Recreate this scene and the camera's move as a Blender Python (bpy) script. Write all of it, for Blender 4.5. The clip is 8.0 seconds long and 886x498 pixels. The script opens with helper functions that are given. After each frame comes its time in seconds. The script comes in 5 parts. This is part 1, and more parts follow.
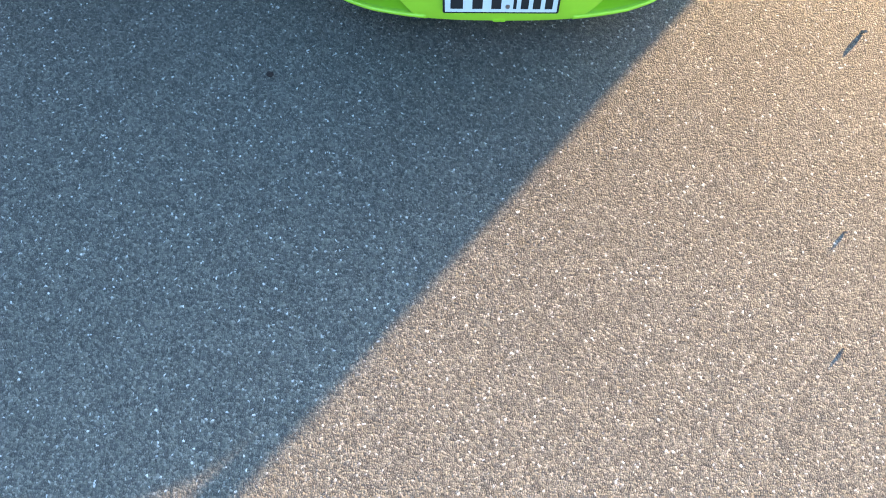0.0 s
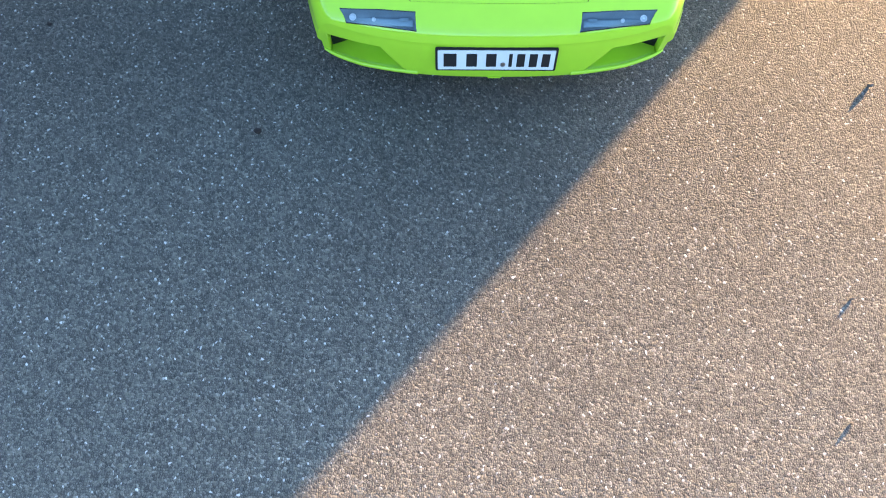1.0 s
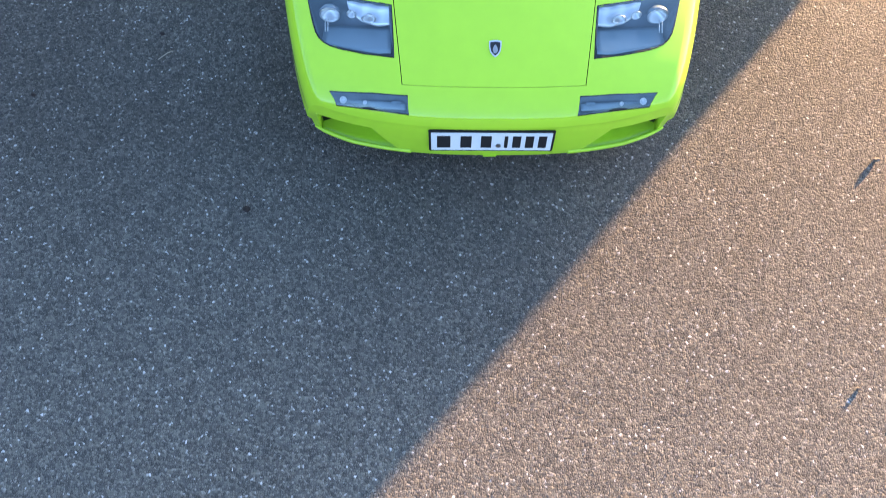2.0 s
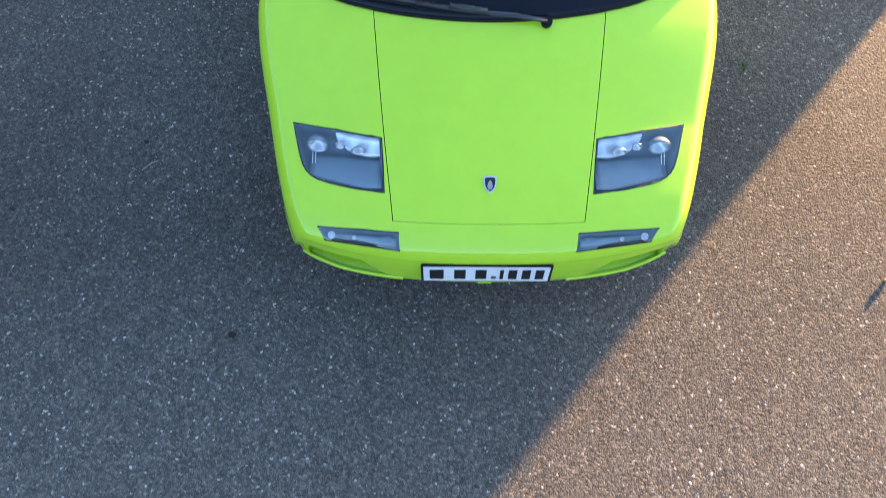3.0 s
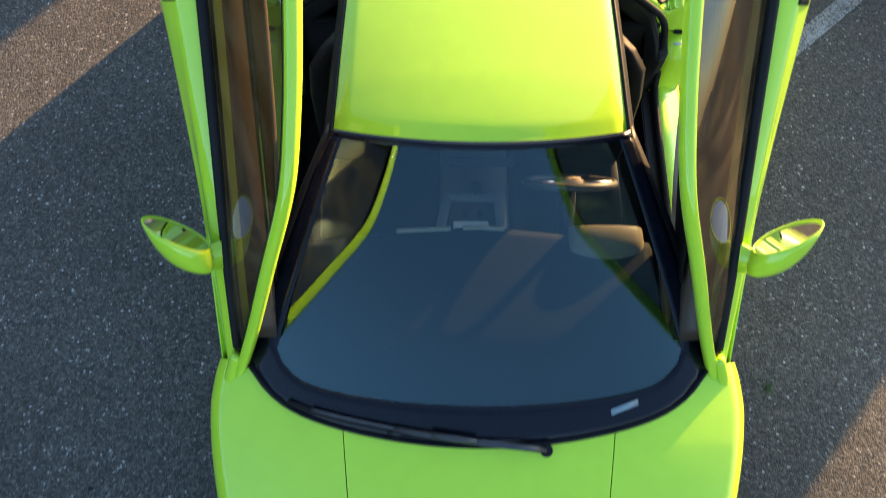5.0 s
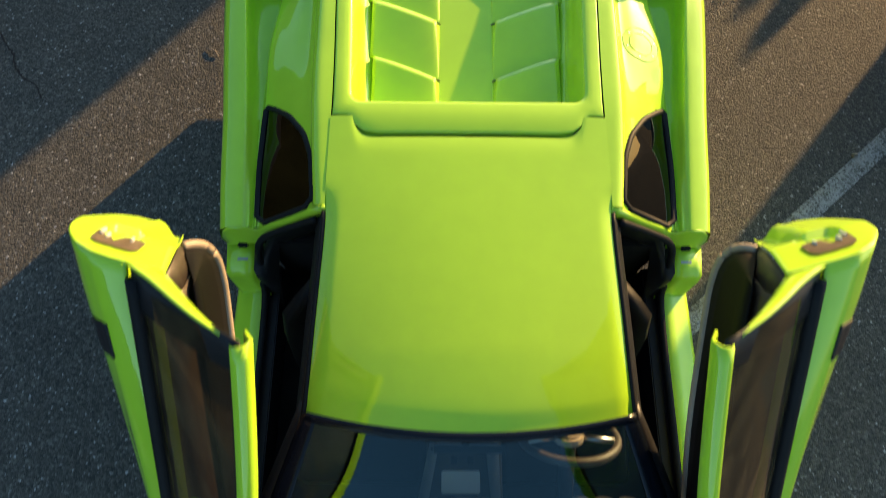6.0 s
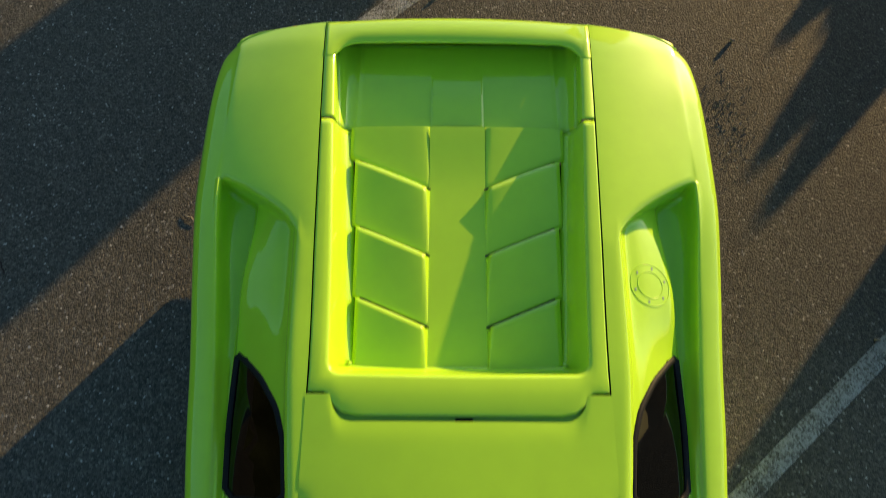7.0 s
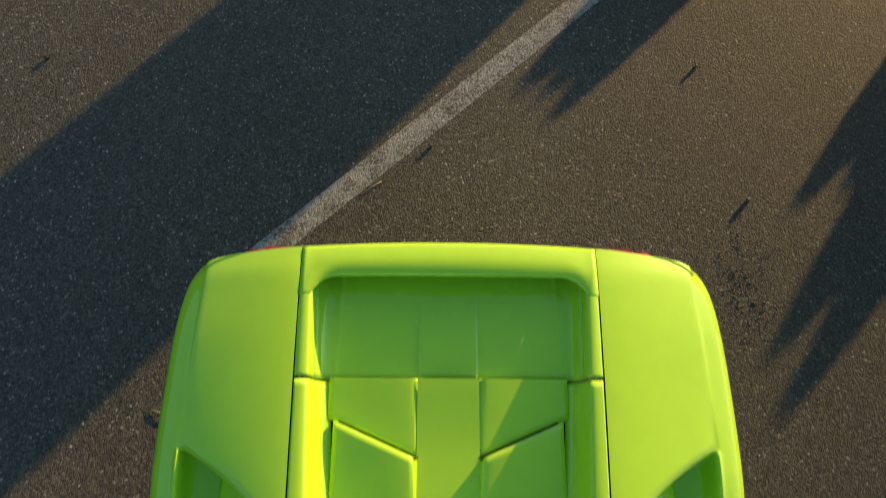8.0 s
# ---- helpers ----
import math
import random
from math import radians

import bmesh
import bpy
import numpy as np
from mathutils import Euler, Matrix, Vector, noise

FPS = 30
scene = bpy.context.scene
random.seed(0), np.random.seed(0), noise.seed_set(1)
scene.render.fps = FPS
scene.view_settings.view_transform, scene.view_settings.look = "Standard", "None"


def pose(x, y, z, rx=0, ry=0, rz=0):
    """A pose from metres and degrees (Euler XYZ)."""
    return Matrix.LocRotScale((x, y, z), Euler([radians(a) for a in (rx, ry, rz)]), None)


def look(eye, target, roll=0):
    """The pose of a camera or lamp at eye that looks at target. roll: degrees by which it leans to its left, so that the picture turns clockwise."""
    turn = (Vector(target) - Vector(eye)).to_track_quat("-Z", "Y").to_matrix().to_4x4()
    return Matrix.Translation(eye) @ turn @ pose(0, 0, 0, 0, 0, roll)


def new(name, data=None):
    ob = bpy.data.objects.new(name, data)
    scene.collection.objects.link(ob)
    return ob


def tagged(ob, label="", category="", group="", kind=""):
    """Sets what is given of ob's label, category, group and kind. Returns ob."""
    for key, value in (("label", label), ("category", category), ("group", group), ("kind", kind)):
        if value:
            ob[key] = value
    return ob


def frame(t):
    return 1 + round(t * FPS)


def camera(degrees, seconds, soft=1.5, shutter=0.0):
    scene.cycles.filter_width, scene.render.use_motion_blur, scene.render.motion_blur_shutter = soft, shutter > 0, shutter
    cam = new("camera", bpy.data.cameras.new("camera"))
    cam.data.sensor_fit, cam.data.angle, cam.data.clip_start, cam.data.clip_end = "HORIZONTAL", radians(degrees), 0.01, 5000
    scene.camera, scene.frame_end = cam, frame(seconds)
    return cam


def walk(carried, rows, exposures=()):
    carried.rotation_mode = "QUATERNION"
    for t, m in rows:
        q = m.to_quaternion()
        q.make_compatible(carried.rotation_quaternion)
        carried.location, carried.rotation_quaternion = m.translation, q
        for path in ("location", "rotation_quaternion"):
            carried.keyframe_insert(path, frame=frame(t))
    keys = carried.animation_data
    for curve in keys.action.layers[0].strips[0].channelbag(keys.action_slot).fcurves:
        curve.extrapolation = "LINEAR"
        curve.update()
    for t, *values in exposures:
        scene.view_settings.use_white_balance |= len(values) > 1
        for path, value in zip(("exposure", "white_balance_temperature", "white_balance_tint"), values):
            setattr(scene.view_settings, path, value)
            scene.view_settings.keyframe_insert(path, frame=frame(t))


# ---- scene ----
cam = camera(72.3, 8.0, soft=0.9, shutter=0.35)
METRES, EYE, TILT, LEAN, TURN = 5.63, 2.592, 0.0, 0.0, 0.3
ROWS = [
    (0.0, 0.0, 0.0, 0.0, 0.05, -73.44, -0.02),
    (0.5, 0.0037, 0.0268, -0.0016, 0.05, -73.32, -0.02),
    (1.0, 0.0056, 0.0529, -0.0014, 0.04, -73.25, -0.01),
    (2.5, 0.0133, 0.164, 0.0084, 0.03, -72.94, 0.02),
    (3.0, 0.0158, 0.2178, 0.0141, 0.04, -72.8, 0.02),
    (3.5, 0.0191, 0.2762, 0.0197, 0.05, -72.63, 0.01),
    (4.0, 0.0214, 0.3446, 0.0262, 0.06, -72.48, 0.0),
    (5.5, 0.0286, 0.5729, 0.0418, 0.14, -71.83, -0.26),
    (6.0, 0.0321, 0.6571, 0.0503, 0.06, -71.67, -0.35),
    (6.5, 0.0351, 0.7428, 0.0588, 0.06, -71.58, -0.35),
    (7.0, 0.0384, 0.8256, 0.0648, 0.08, -71.37, -0.4),
    (7.5, 0.0414, 0.9084, 0.0674, 0.08, -71.15, -0.41),
    (8.0, 0.0447, 0.9956, 0.0723, 0.1, -70.88, -0.41),
]
walk(cam, [(t, pose(-0.25, -1.89, EYE, TILT, LEAN, TURN) @ pose(METRES * x, METRES * y, METRES * z, 90 + pitch, roll, yaw)) for t, x, y, z, yaw, pitch, roll in ROWS],
     [(0.0, 3.2, 6250, 10), (1.0, 3.15, 6450, 15), (2.5, 2.96, 6650, 24), (3.5, 2.72, 6900, 20), (4.2, 2.54, 7050, 17), (5.5, 2.17, 6850, 15), (6.0, 1.56, 6850, 5), (6.5, 1.14, 7000, 1), (7.0, 1.0, 6900, -4), (8.0, 1.12, 7000, -3)])

SUN_UP = radians(8.0)
SUN_DIR = Vector((0.66 * math.cos(SUN_UP), 0.75 * math.cos(SUN_UP), math.sin(SUN_UP))).normalized()

# ---- world and sun ----
world = bpy.data.worlds.new("world")
scene.world = world
world.use_nodes = True
sky = world.node_tree.nodes.new("ShaderNodeTexSky")
sky.sky_type = "NISHITA"
sky.sun_disc = False
sky.sun_elevation = SUN_UP
sky.sun_rotation = math.atan2(0.66, 0.75)
sky.dust_density = 0.7
sky.ozone_density = 2.5
world.node_tree.links.new(sky.outputs[0], world.node_tree.nodes["Background"].inputs[0])
world.node_tree.nodes["Background"].inputs[1].default_value = 0.15
sun = new("sun", bpy.data.lights.new("sun", "SUN"))
sun.data.energy = 4.3
sun.data.angle = radians(0.53)
sun.data.color = (1.0, 0.61, 0.26)
sun.matrix_world = look(SUN_DIR * 50, (0, 0, 0))


# ---- materials ----
def shader(name, base, rough=0.5, metal=0.0, coat=0.0):
    m = bpy.data.materials.new(name)
    m.use_nodes = True
    b = m.node_tree.nodes["Principled BSDF"]
    b.inputs["Base Color"].default_value = (*base, 1)
    b.inputs["Roughness"].default_value = rough
    b.inputs["Metallic"].default_value = metal
    b.inputs["Coat Weight"].default_value = coat
    b.inputs["Coat Roughness"].default_value = 0.04
    return m, m.node_tree, b


def noise_node(nt, scale, detail=3.0):
    tc = nt.nodes.new("ShaderNodeTexCoord")
    n = nt.nodes.new("ShaderNodeTexNoise")
    n.inputs["Scale"].default_value = scale
    n.inputs["Detail"].default_value = detail
    nt.links.new(tc.outputs["Object"], n.inputs["Vector"])
    return n


def vary(nt, b, base, scale, spread, scale2=None):
    """Base colour that varies at two scales."""
    n1, n2 = noise_node(nt, scale), noise_node(nt, scale2 or scale * 9, 5)
    add = nt.nodes.new("ShaderNodeMath")
    add.operation = "ADD"
    nt.links.new(n1.outputs[0], add.inputs[0])
    nt.links.new(n2.outputs[0], add.inputs[1])
    r = nt.nodes.new("ShaderNodeValToRGB")
    r.color_ramp.elements[0].position, r.color_ramp.elements[1].position = 0.35, 0.65
    r.color_ramp.elements[0].color = (*[c * (1 - spread) for c in base], 1)
    r.color_ramp.elements[1].color = (*[min(1, c * (1 + spread)) for c in base], 1)
    half = nt.nodes.new("ShaderNodeMath")
    half.operation = "MULTIPLY"
    half.inputs[1].default_value = 0.5
    nt.links.new(add.outputs[0], half.inputs[0])
    nt.links.new(half.outputs[0], r.inputs[0])
    nt.links.new(r.outputs[0], b.inputs["Base Color"])
    return n1, n2


def relief(nt, b, source, strength, distance):
    bump = nt.nodes.new("ShaderNodeBump")
    bump.inputs["Strength"].default_value = strength
    bump.inputs["Distance"].default_value = distance
    nt.links.new(source, bump.inputs["Height"])
    nt.links.new(bump.outputs[0], b.inputs["Normal"])


def grained(name, base, rough, spread=0.2, scale=6, bump=0.15, dist=0.001, metal=0.0, coat=0.0):
    m, nt, b = shader(name, base, rough, metal, coat)
    n1, n2 = vary(nt, b, base, scale, spread, scale * 30)
    if bump:
        relief(nt, b, n2.outputs[0], bump, dist)
    return m


def paint_material():
    m, nt, b = shader("lime_paint", (0.435, 0.72, 0.034), 0.45, 0.0, 1.0)
    b.inputs["Coat IOR"].default_value = 1.52
    n1, n2 = vary(nt, b, (0.435, 0.72, 0.034), 1.3, 0.035, 14)
    rr = nt.nodes.new("ShaderNodeMapRange")
    rr.inputs[3].default_value, rr.inputs[4].default_value = 0.36, 0.48
    nt.links.new(n1.outputs[0], rr.inputs[0])
    nt.links.new(rr.outputs[0], b.inputs["Roughness"])
    b.inputs["Coat Roughness"].default_value = 0.05
    b.inputs["Specular IOR Level"].default_value = 0.12
    return m


LIGHT_LANE, LIGHT_BAY, CHIP_TILT = 1.5, -0.31, 0.5


def asphalt_material(name, white=False):
    m, nt, b = shader(name, (0.1, 0.09, 0.08), 0.8)
    nodes, lk = nt.nodes, nt.links

    def math_node(op, a, c=None, d=None):
        n = nodes.new("ShaderNodeMath")
        n.operation = op
        for i, v in enumerate((a, c, d)):
            if v is None:
                continue
            if isinstance(v, (int, float)):
                n.inputs[i].default_value = v
            else:
                lk.new(v, n.inputs[i])
        return n.outputs[0]

    def vec_node(op, a, c):
        n = nodes.new("ShaderNodeVectorMath")
        n.operation = op
        for i, v in enumerate((a, c)):
            if isinstance(v, tuple):
                n.inputs[i].default_value = v
            else:
                lk.new(v, n.inputs[i])
        return n

    def span(v, a0, a1, b0, b1):
        n = nodes.new("ShaderNodeMapRange")
        for i, q in enumerate((a0, a1, b0, b1)):
            n.inputs[i + 1].default_value = q
        lk.new(v, n.inputs[0])
        return n.outputs[0]

    tc = nodes.new("ShaderNodeTexCoord")
    big, mid, fine = noise_node(nt, 0.6, 4), noise_node(nt, 9, 5), noise_node(nt, 300, 3)
    # the chips' outlines are bent by a fine noise
    bend = noise_node(nt, 70, 2)
    shift = vec_node("MULTIPLY", vec_node("SUBTRACT", bend.outputs["Color"], (0.5, 0.5, 0.5)).outputs[0], (0.012, 0.012, 0.0))
    where = vec_node("ADD", tc.outputs["Object"], shift.outputs[0]).outputs[0]
    cell = nodes.new("ShaderNodeTexVoronoi")
    cell.voronoi_dimensions = "2D"
    cell.inputs["Scale"].default_value = 108
    lk.new(where, cell.inputs["Vector"])
    rim = nodes.new("ShaderNodeTexVoronoi")
    rim.voronoi_dimensions = "2D"
    rim.feature = "DISTANCE_TO_EDGE"
    rim.inputs["Scale"].default_value = 108
    lk.new(where, rim.inputs["Vector"])
    sep = nodes.new("ShaderNodeSeparateColor")
    lk.new(cell.outputs["Color"], sep.inputs[0])
    # each chip has its own shade; a few are pale quartz
    ramp = nodes.new("ShaderNodeValToRGB")
    e = ramp.color_ramp.elements
    e[0].position, e[0].color = 0.0, (0.056, 0.054, 0.048, 1)
    e[1].position, e[1].color = 1.0, (0.43, 0.415, 0.39, 1)
    for p, c in ((0.3, (0.086, 0.081, 0.068, 1)), (0.85, (0.132, 0.123, 0.101, 1)), (0.975, (0.185, 0.174, 0.148, 1))):
        e.new(p).color = c
    lk.new(sep.outputs[0], ramp.inputs[0])
    mix = nodes.new("ShaderNodeMix")
    mix.data_type = "RGBA"
    mix.inputs[6].default_value = (0.026, 0.0245, 0.0225, 1)
    sunk = math_node("MULTIPLY_ADD", sep.outputs[1], -0.35, math_node("MULTIPLY_ADD", fine.outputs[0], 0.5, rim.outputs["Distance"]))
    lk.new(span(sunk, -0.05, 0.32, 0.0, 1.0), mix.inputs[0])
    lk.new(ramp.outputs[0], mix.inputs[7])
    last = mix.outputs[2]
    if white:
        chip = math_node("MULTIPLY_ADD", sep.outputs[1], 0.28, math_node("MULTIPLY", mid.outputs[0], 0.4))
        wm = nodes.new("ShaderNodeMix")
        wm.data_type = "RGBA"
        wm.inputs[7].default_value = (0.36, 0.355, 0.34, 1)
        lk.new(span(math_node("ADD", chip, math_node("MULTIPLY", fine.outputs[0], 0.5)), 0.45, 0.66, 0.0, 1.0), wm.inputs[0])
        lk.new(last, wm.inputs[6])
        last = wm.outputs[2]
    tone = span(math_node("MULTIPLY_ADD", mid.outputs[0], 0.35, math_node("MULTIPLY", big.outputs[0], 0.65)), 0.3, 0.7, 0.8, 1.2)
    # light and shade put into the colour: paler lane, darker by car and bay
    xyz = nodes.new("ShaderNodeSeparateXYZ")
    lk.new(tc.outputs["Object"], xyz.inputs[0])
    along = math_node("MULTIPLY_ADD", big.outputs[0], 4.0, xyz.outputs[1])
    ground_tone = math_node("ADD", math_node("ADD", span(along, -1.5, 2.4, LIGHT_LANE, 0.0), span(along, 2.8, 4.4, 0.98, 1.25)), span(along, 4.4, 6.5, 0.0, LIGHT_BAY))
    # a broad stretch that darkens towards the right side of the bay
    bay_dark = math_node("MULTIPLY", span(math_node("MULTIPLY_ADD", mid.outputs[0], 0.3, xyz.outputs[0]), 0.6, 2.4, 0.0, 0.54), span(along, 3.6, 5.6, 0.0, 1.0))
    ground_tone = math_node("MULTIPLY", ground_tone, math_node("SUBTRACT", 1.0, bay_dark))
    mul = nodes.new("ShaderNodeMix")
    mul.data_type = "RGBA"
    mul.blend_type = "MULTIPLY"
    mul.inputs[0].default_value = 1.0
    lk.new(last, mul.inputs[6])
    lk.new(math_node("MULTIPLY", tone, ground_tone), mul.inputs[7])
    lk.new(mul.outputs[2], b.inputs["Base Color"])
    # relief: every chip lies tilted its own way, with sunken joints and fine grit
    local = vec_node("SUBTRACT", where, cell.outputs["Position"]).outputs[0]
    lean = vec_node("SUBTRACT", cell.outputs["Color"], (0.5, 0.5, 0.5)).outputs[0]
    facet = math_node("MULTIPLY", vec_node("DOT_PRODUCT", local, lean).outputs["Value"], CHIP_TILT * (0.5 if white else 1.0))
    clump = noise_node(nt, 85, 2)
    joint = math_node("MULTIPLY_ADD", clump.outputs[0], 0.013, math_node("MULTIPLY", span(rim.outputs["Distance"], 0.0, 0.34, -1.0, 0.0), 0.0026))
    height = math_node("ADD", math_node("ADD", facet, joint), math_node("MULTIPLY", fine.outputs[0], 0.0015))
    relief(nt, b, height, 1.0, 1.0)
    b.inputs["Roughness"].default_value = 0.8
    b.inputs["Specular IOR Level"].default_value = 0.3
    return m


def glass_material(name, tint, ior=1.5, rough=0.0, sheen=(1, 1, 1)):
    m = bpy.data.materials.new(name)
    m.use_nodes = True
    nt = m.node_tree
    nt.nodes.remove(nt.nodes["Principled BSDF"])
    tr, gl, mx, lw, pw, fr = (nt.nodes.new(k) for k in ("ShaderNodeBsdfTransparent", "ShaderNodeBsdfGlossy", "ShaderNodeMixShader", "ShaderNodeLayerWeight", "ShaderNodeMath", "ShaderNodeMath"))
    tr.inputs[0].default_value = (*tint, 1)
    gl.inputs[0].default_value = (*sheen, 1)
    gl.inputs["Roughness"].default_value = rough
    # gloss that grows towards grazing angles, alike from both sides of the pane
    r0 = ((ior - 1) / (ior + 1)) ** 2
    pw.operation, fr.operation = "POWER", "MULTIPLY_ADD"
    pw.inputs[1].default_value = 5.0
    fr.inputs[1].default_value, fr.inputs[2].default_value = 1 - r0, r0
    nt.links.new(lw.outputs["Facing"], pw.inputs[0])
    nt.links.new(pw.outputs[0], fr.inputs[0])
    nt.links.new(fr.outputs[0], mx.inputs[0])
    nt.links.new(tr.outputs[0], mx.inputs[1])
    nt.links.new(gl.outputs[0], mx.inputs[2])
    nt.links.new(mx.outputs[0], nt.nodes["Material Output"].inputs[0])
    return m


PAINT = paint_material()
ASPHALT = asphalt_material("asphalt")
LINE = asphalt_material("worn_line_paint", True)
RUBBER = grained("black_rubber", (0.012, 0.012, 0.013), 0.55, 0.25, 12, 0.1)
FRIT = grained("black_glass_print", (0.004, 0.006, 0.011), 0.2, 0.2, 9, 0.0)
TRIM = grained("black_trim", (0.014, 0.014, 0.016), 0.45, 0.2, 9, 0.1)
LEATHER = grained("dark_leather", (0.05, 0.037, 0.028), 0.5, 0.3, 8, 0.35, 0.0012)
DOOR_LEATHER = grained("door_leather", (0.05, 0.033, 0.021), 0.45, 0.3, 8, 0.35, 0.0012)
DASH = grained("dashboard_leather", (0.004, 0.005, 0.0056), 0.75, 0.2, 8, 0.35, 0.0012)
SEAT = grained("black_seat_leather", (0.006, 0.0055, 0.0055), 0.55, 0.3, 8, 0.3)
TAN = grained("tan_leather", (0.34, 0.26, 0.185), 0.55, 0.2, 8, 0.3)
HOOD_LEATHER = grained("hood_leather", (0.12, 0.095, 0.06), 0.5, 0.2, 8, 0.3)
LIT_EDGE = grained("lit_edge_tan", (0.21, 0.17, 0.12), 0.5, 0.12, 20, 0.2)
WIPER = grained("satin_black_metal", (0.03, 0.032, 0.036), 0.3, 0.2, 30, 0.0)
CONSOLE = grained("console_grey", (0.16, 0.165, 0.17), 0.5, 0.15, 12, 0.1)
CARPET = grained("dark_carpet", (0.015, 0.015, 0.016), 0.95, 0.3, 10, 0.5, 0.002)
METAL = grained("worn_steel", (0.42, 0.4, 0.38), 0.32, 0.25, 20, 0.1, metal=1.0)
LOCK = grained("dull_lock_steel", (0.26, 0.2, 0.13), 0.5, 0.3, 40, 0.2, metal=0.2)
ALLOY = grained("alloy", (0.5, 0.5, 0.5), 0.28, 0.1, 12, 0.0, metal=1.0)
MIRROR = shader("mirror_silver", (0.62, 0.64, 0.62), 0.03, 1.0)[0]
CHROME = shader("reflector_chrome", (0.78, 0.77, 0.75), 0.32, 1.0)[0]
LAMP_DARK = grained("lamp_housing", (0.15, 0.2, 0.23), 0.35, 0.2, 15, 0.0)
LAMP_FLOOR = grained("lamp_floor_grey", (0.2, 0.28, 0.31), 0.3, 0.12, 10, 0.0)
PLATE_WHITE = grained("plate_white", (0.74, 0.74, 0.72), 0.4, 0.05, 12, 0.0)
PLATE_BLACK = grained("plate_black", (0.012, 0.012, 0.013), 0.45, 0.15, 12, 0.0)
BADGE_SILVER = grained("badge_silver", (0.62, 0.63, 0.63), 0.4, 0.1, 60, 0.0, metal=0.25)
GOLD = grained("badge_gold", (0.55, 0.4, 0.12), 0.3, 0.1, 30, 0.0, metal=1.0)
RED = grained("red_lens", (0.5, 0.015, 0.01), 0.15, 0.1, 20, 0.0, coat=1.0)
PLASTER = grained("grey_render", (0.4, 0.38, 0.35), 0.9, 0.15, 2, 0.4, 0.003)
LEAF = grained("shrub_leaf", (0.06, 0.1, 0.03), 0.55, 0.35, 3, 0.0)
HEDGE = grained("hedge_leaf", (0.018, 0.024, 0.012), 0.7, 0.5, 2, 0.8, 0.02)
BARK = grained("bark", (0.09, 0.065, 0.045), 0.9, 0.3, 8, 0.6, 0.004)
DEBRIS = grained("dead_leaf", (0.018, 0.009, 0.006), 0.8, 0.4, 40, 0.4, 0.002)
STONE = grained("pebble_stone", (0.16, 0.13, 0.1), 0.8, 0.3, 40, 0.4, 0.002)
STRAW = grained("dry_stalk", (0.3, 0.26, 0.2), 0.8, 0.3, 30, 0.2)
for dull in (SEAT, CARPET, HEDGE, RUBBER, DASH, HOOD_LEATHER):
    dull.node_tree.nodes["Principled BSDF"].inputs["Specular IOR Level"].default_value = 0.12
for satin in (TRIM, FRIT):
    satin.node_tree.nodes["Principled BSDF"].inputs["Specular IOR Level"].default_value = 0.25
WINDSCREEN = glass_material("windscreen_glass", (0.72, 0.84, 0.86), 1.92, sheen=(0.6, 0.96, 1.0))
SIDE_GLASS = glass_material("tinted_glass", (0.2, 0.18, 0.16), 1.62)


def streak_glow(m):
    """A thin streaked film that puts the horizon's reflected golden glow into a pane."""
    nt = m.node_tree
    glow, mx, tc, mp, no, rng = (nt.nodes.new(k) for k in ("ShaderNodeBsdfDiffuse", "ShaderNodeMixShader", "ShaderNodeTexCoord", "ShaderNodeMapping", "ShaderNodeTexNoise", "ShaderNodeMapRange"))
    glow.inputs[0].default_value = (0.8, 0.56, 0.25, 1)
    mp.inputs["Scale"].default_value = (9, 2.2, 9)
    no.inputs["Scale"].default_value = 1.0
    no.inputs["Detail"].default_value = 6
    no.inputs["Distortion"].default_value = 1.2
    for i, v in enumerate((0.38, 0.7, 0.015, 0.075)):
        rng.inputs[i + 1].default_value = v
    out = nt.nodes["Material Output"]
    clear = out.inputs[0].links[0].from_socket
    for a, b in ((tc.outputs["Object"], mp.inputs[0]), (mp.outputs[0], no.inputs["Vector"]), (no.outputs[0], rng.inputs[0]), (rng.outputs[0], mx.inputs[0]), (clear, mx.inputs[1]), (glow.outputs[0], mx.inputs[2]), (mx.outputs[0], out.inputs[0])):
        nt.links.new(a, b)


streak_glow(SIDE_GLASS)
DARK_GLASS = glass_material("dark_tinted_glass", (0.004, 0.0035, 0.003), 1.5)
LAMP_GLASS = glass_material("lamp_glass", (0.82, 0.86, 0.88), 1.75, sheen=(0.8, 0.98, 1.0))


# ---- mesh helpers ----
def pchip(points):
    """A smooth monotone curve through (t, v) points."""
    t = np.array([p[0] for p in points], float)
    v = np.array([p[1] for p in points], float)
    h = np.diff(t)
    d = np.diff(v) / h
    m = np.zeros(len(t))
    m[0], m[-1] = d[0], d[-1]
    for i in range(1, len(t) - 1):
        if d[i - 1] * d[i] > 0:
            w1, w2 = 2 * h[i] + h[i - 1], h[i] + 2 * h[i - 1]
            m[i] = (w1 + w2) / (w1 / d[i - 1] + w2 / d[i])

    def at(x):
        i = int(min(max(np.searchsorted(t, x) - 1, 0), len(h) - 1))
        s = (x - t[i]) / h[i]
        if s < 0:
            return float(v[0] + m[0] * (x - t[0]))
        if s > 1:
            return float(v[-1] + m[-1] * (x - t[-1]))
        return float((1 + 2 * s) * (1 - s) ** 2 * v[i] + s * (1 - s) ** 2 * h[i] * m[i] + s * s * (3 - 2 * s) * v[i + 1] + s * s * (s - 1) * h[i] * m[i + 1])
    return at


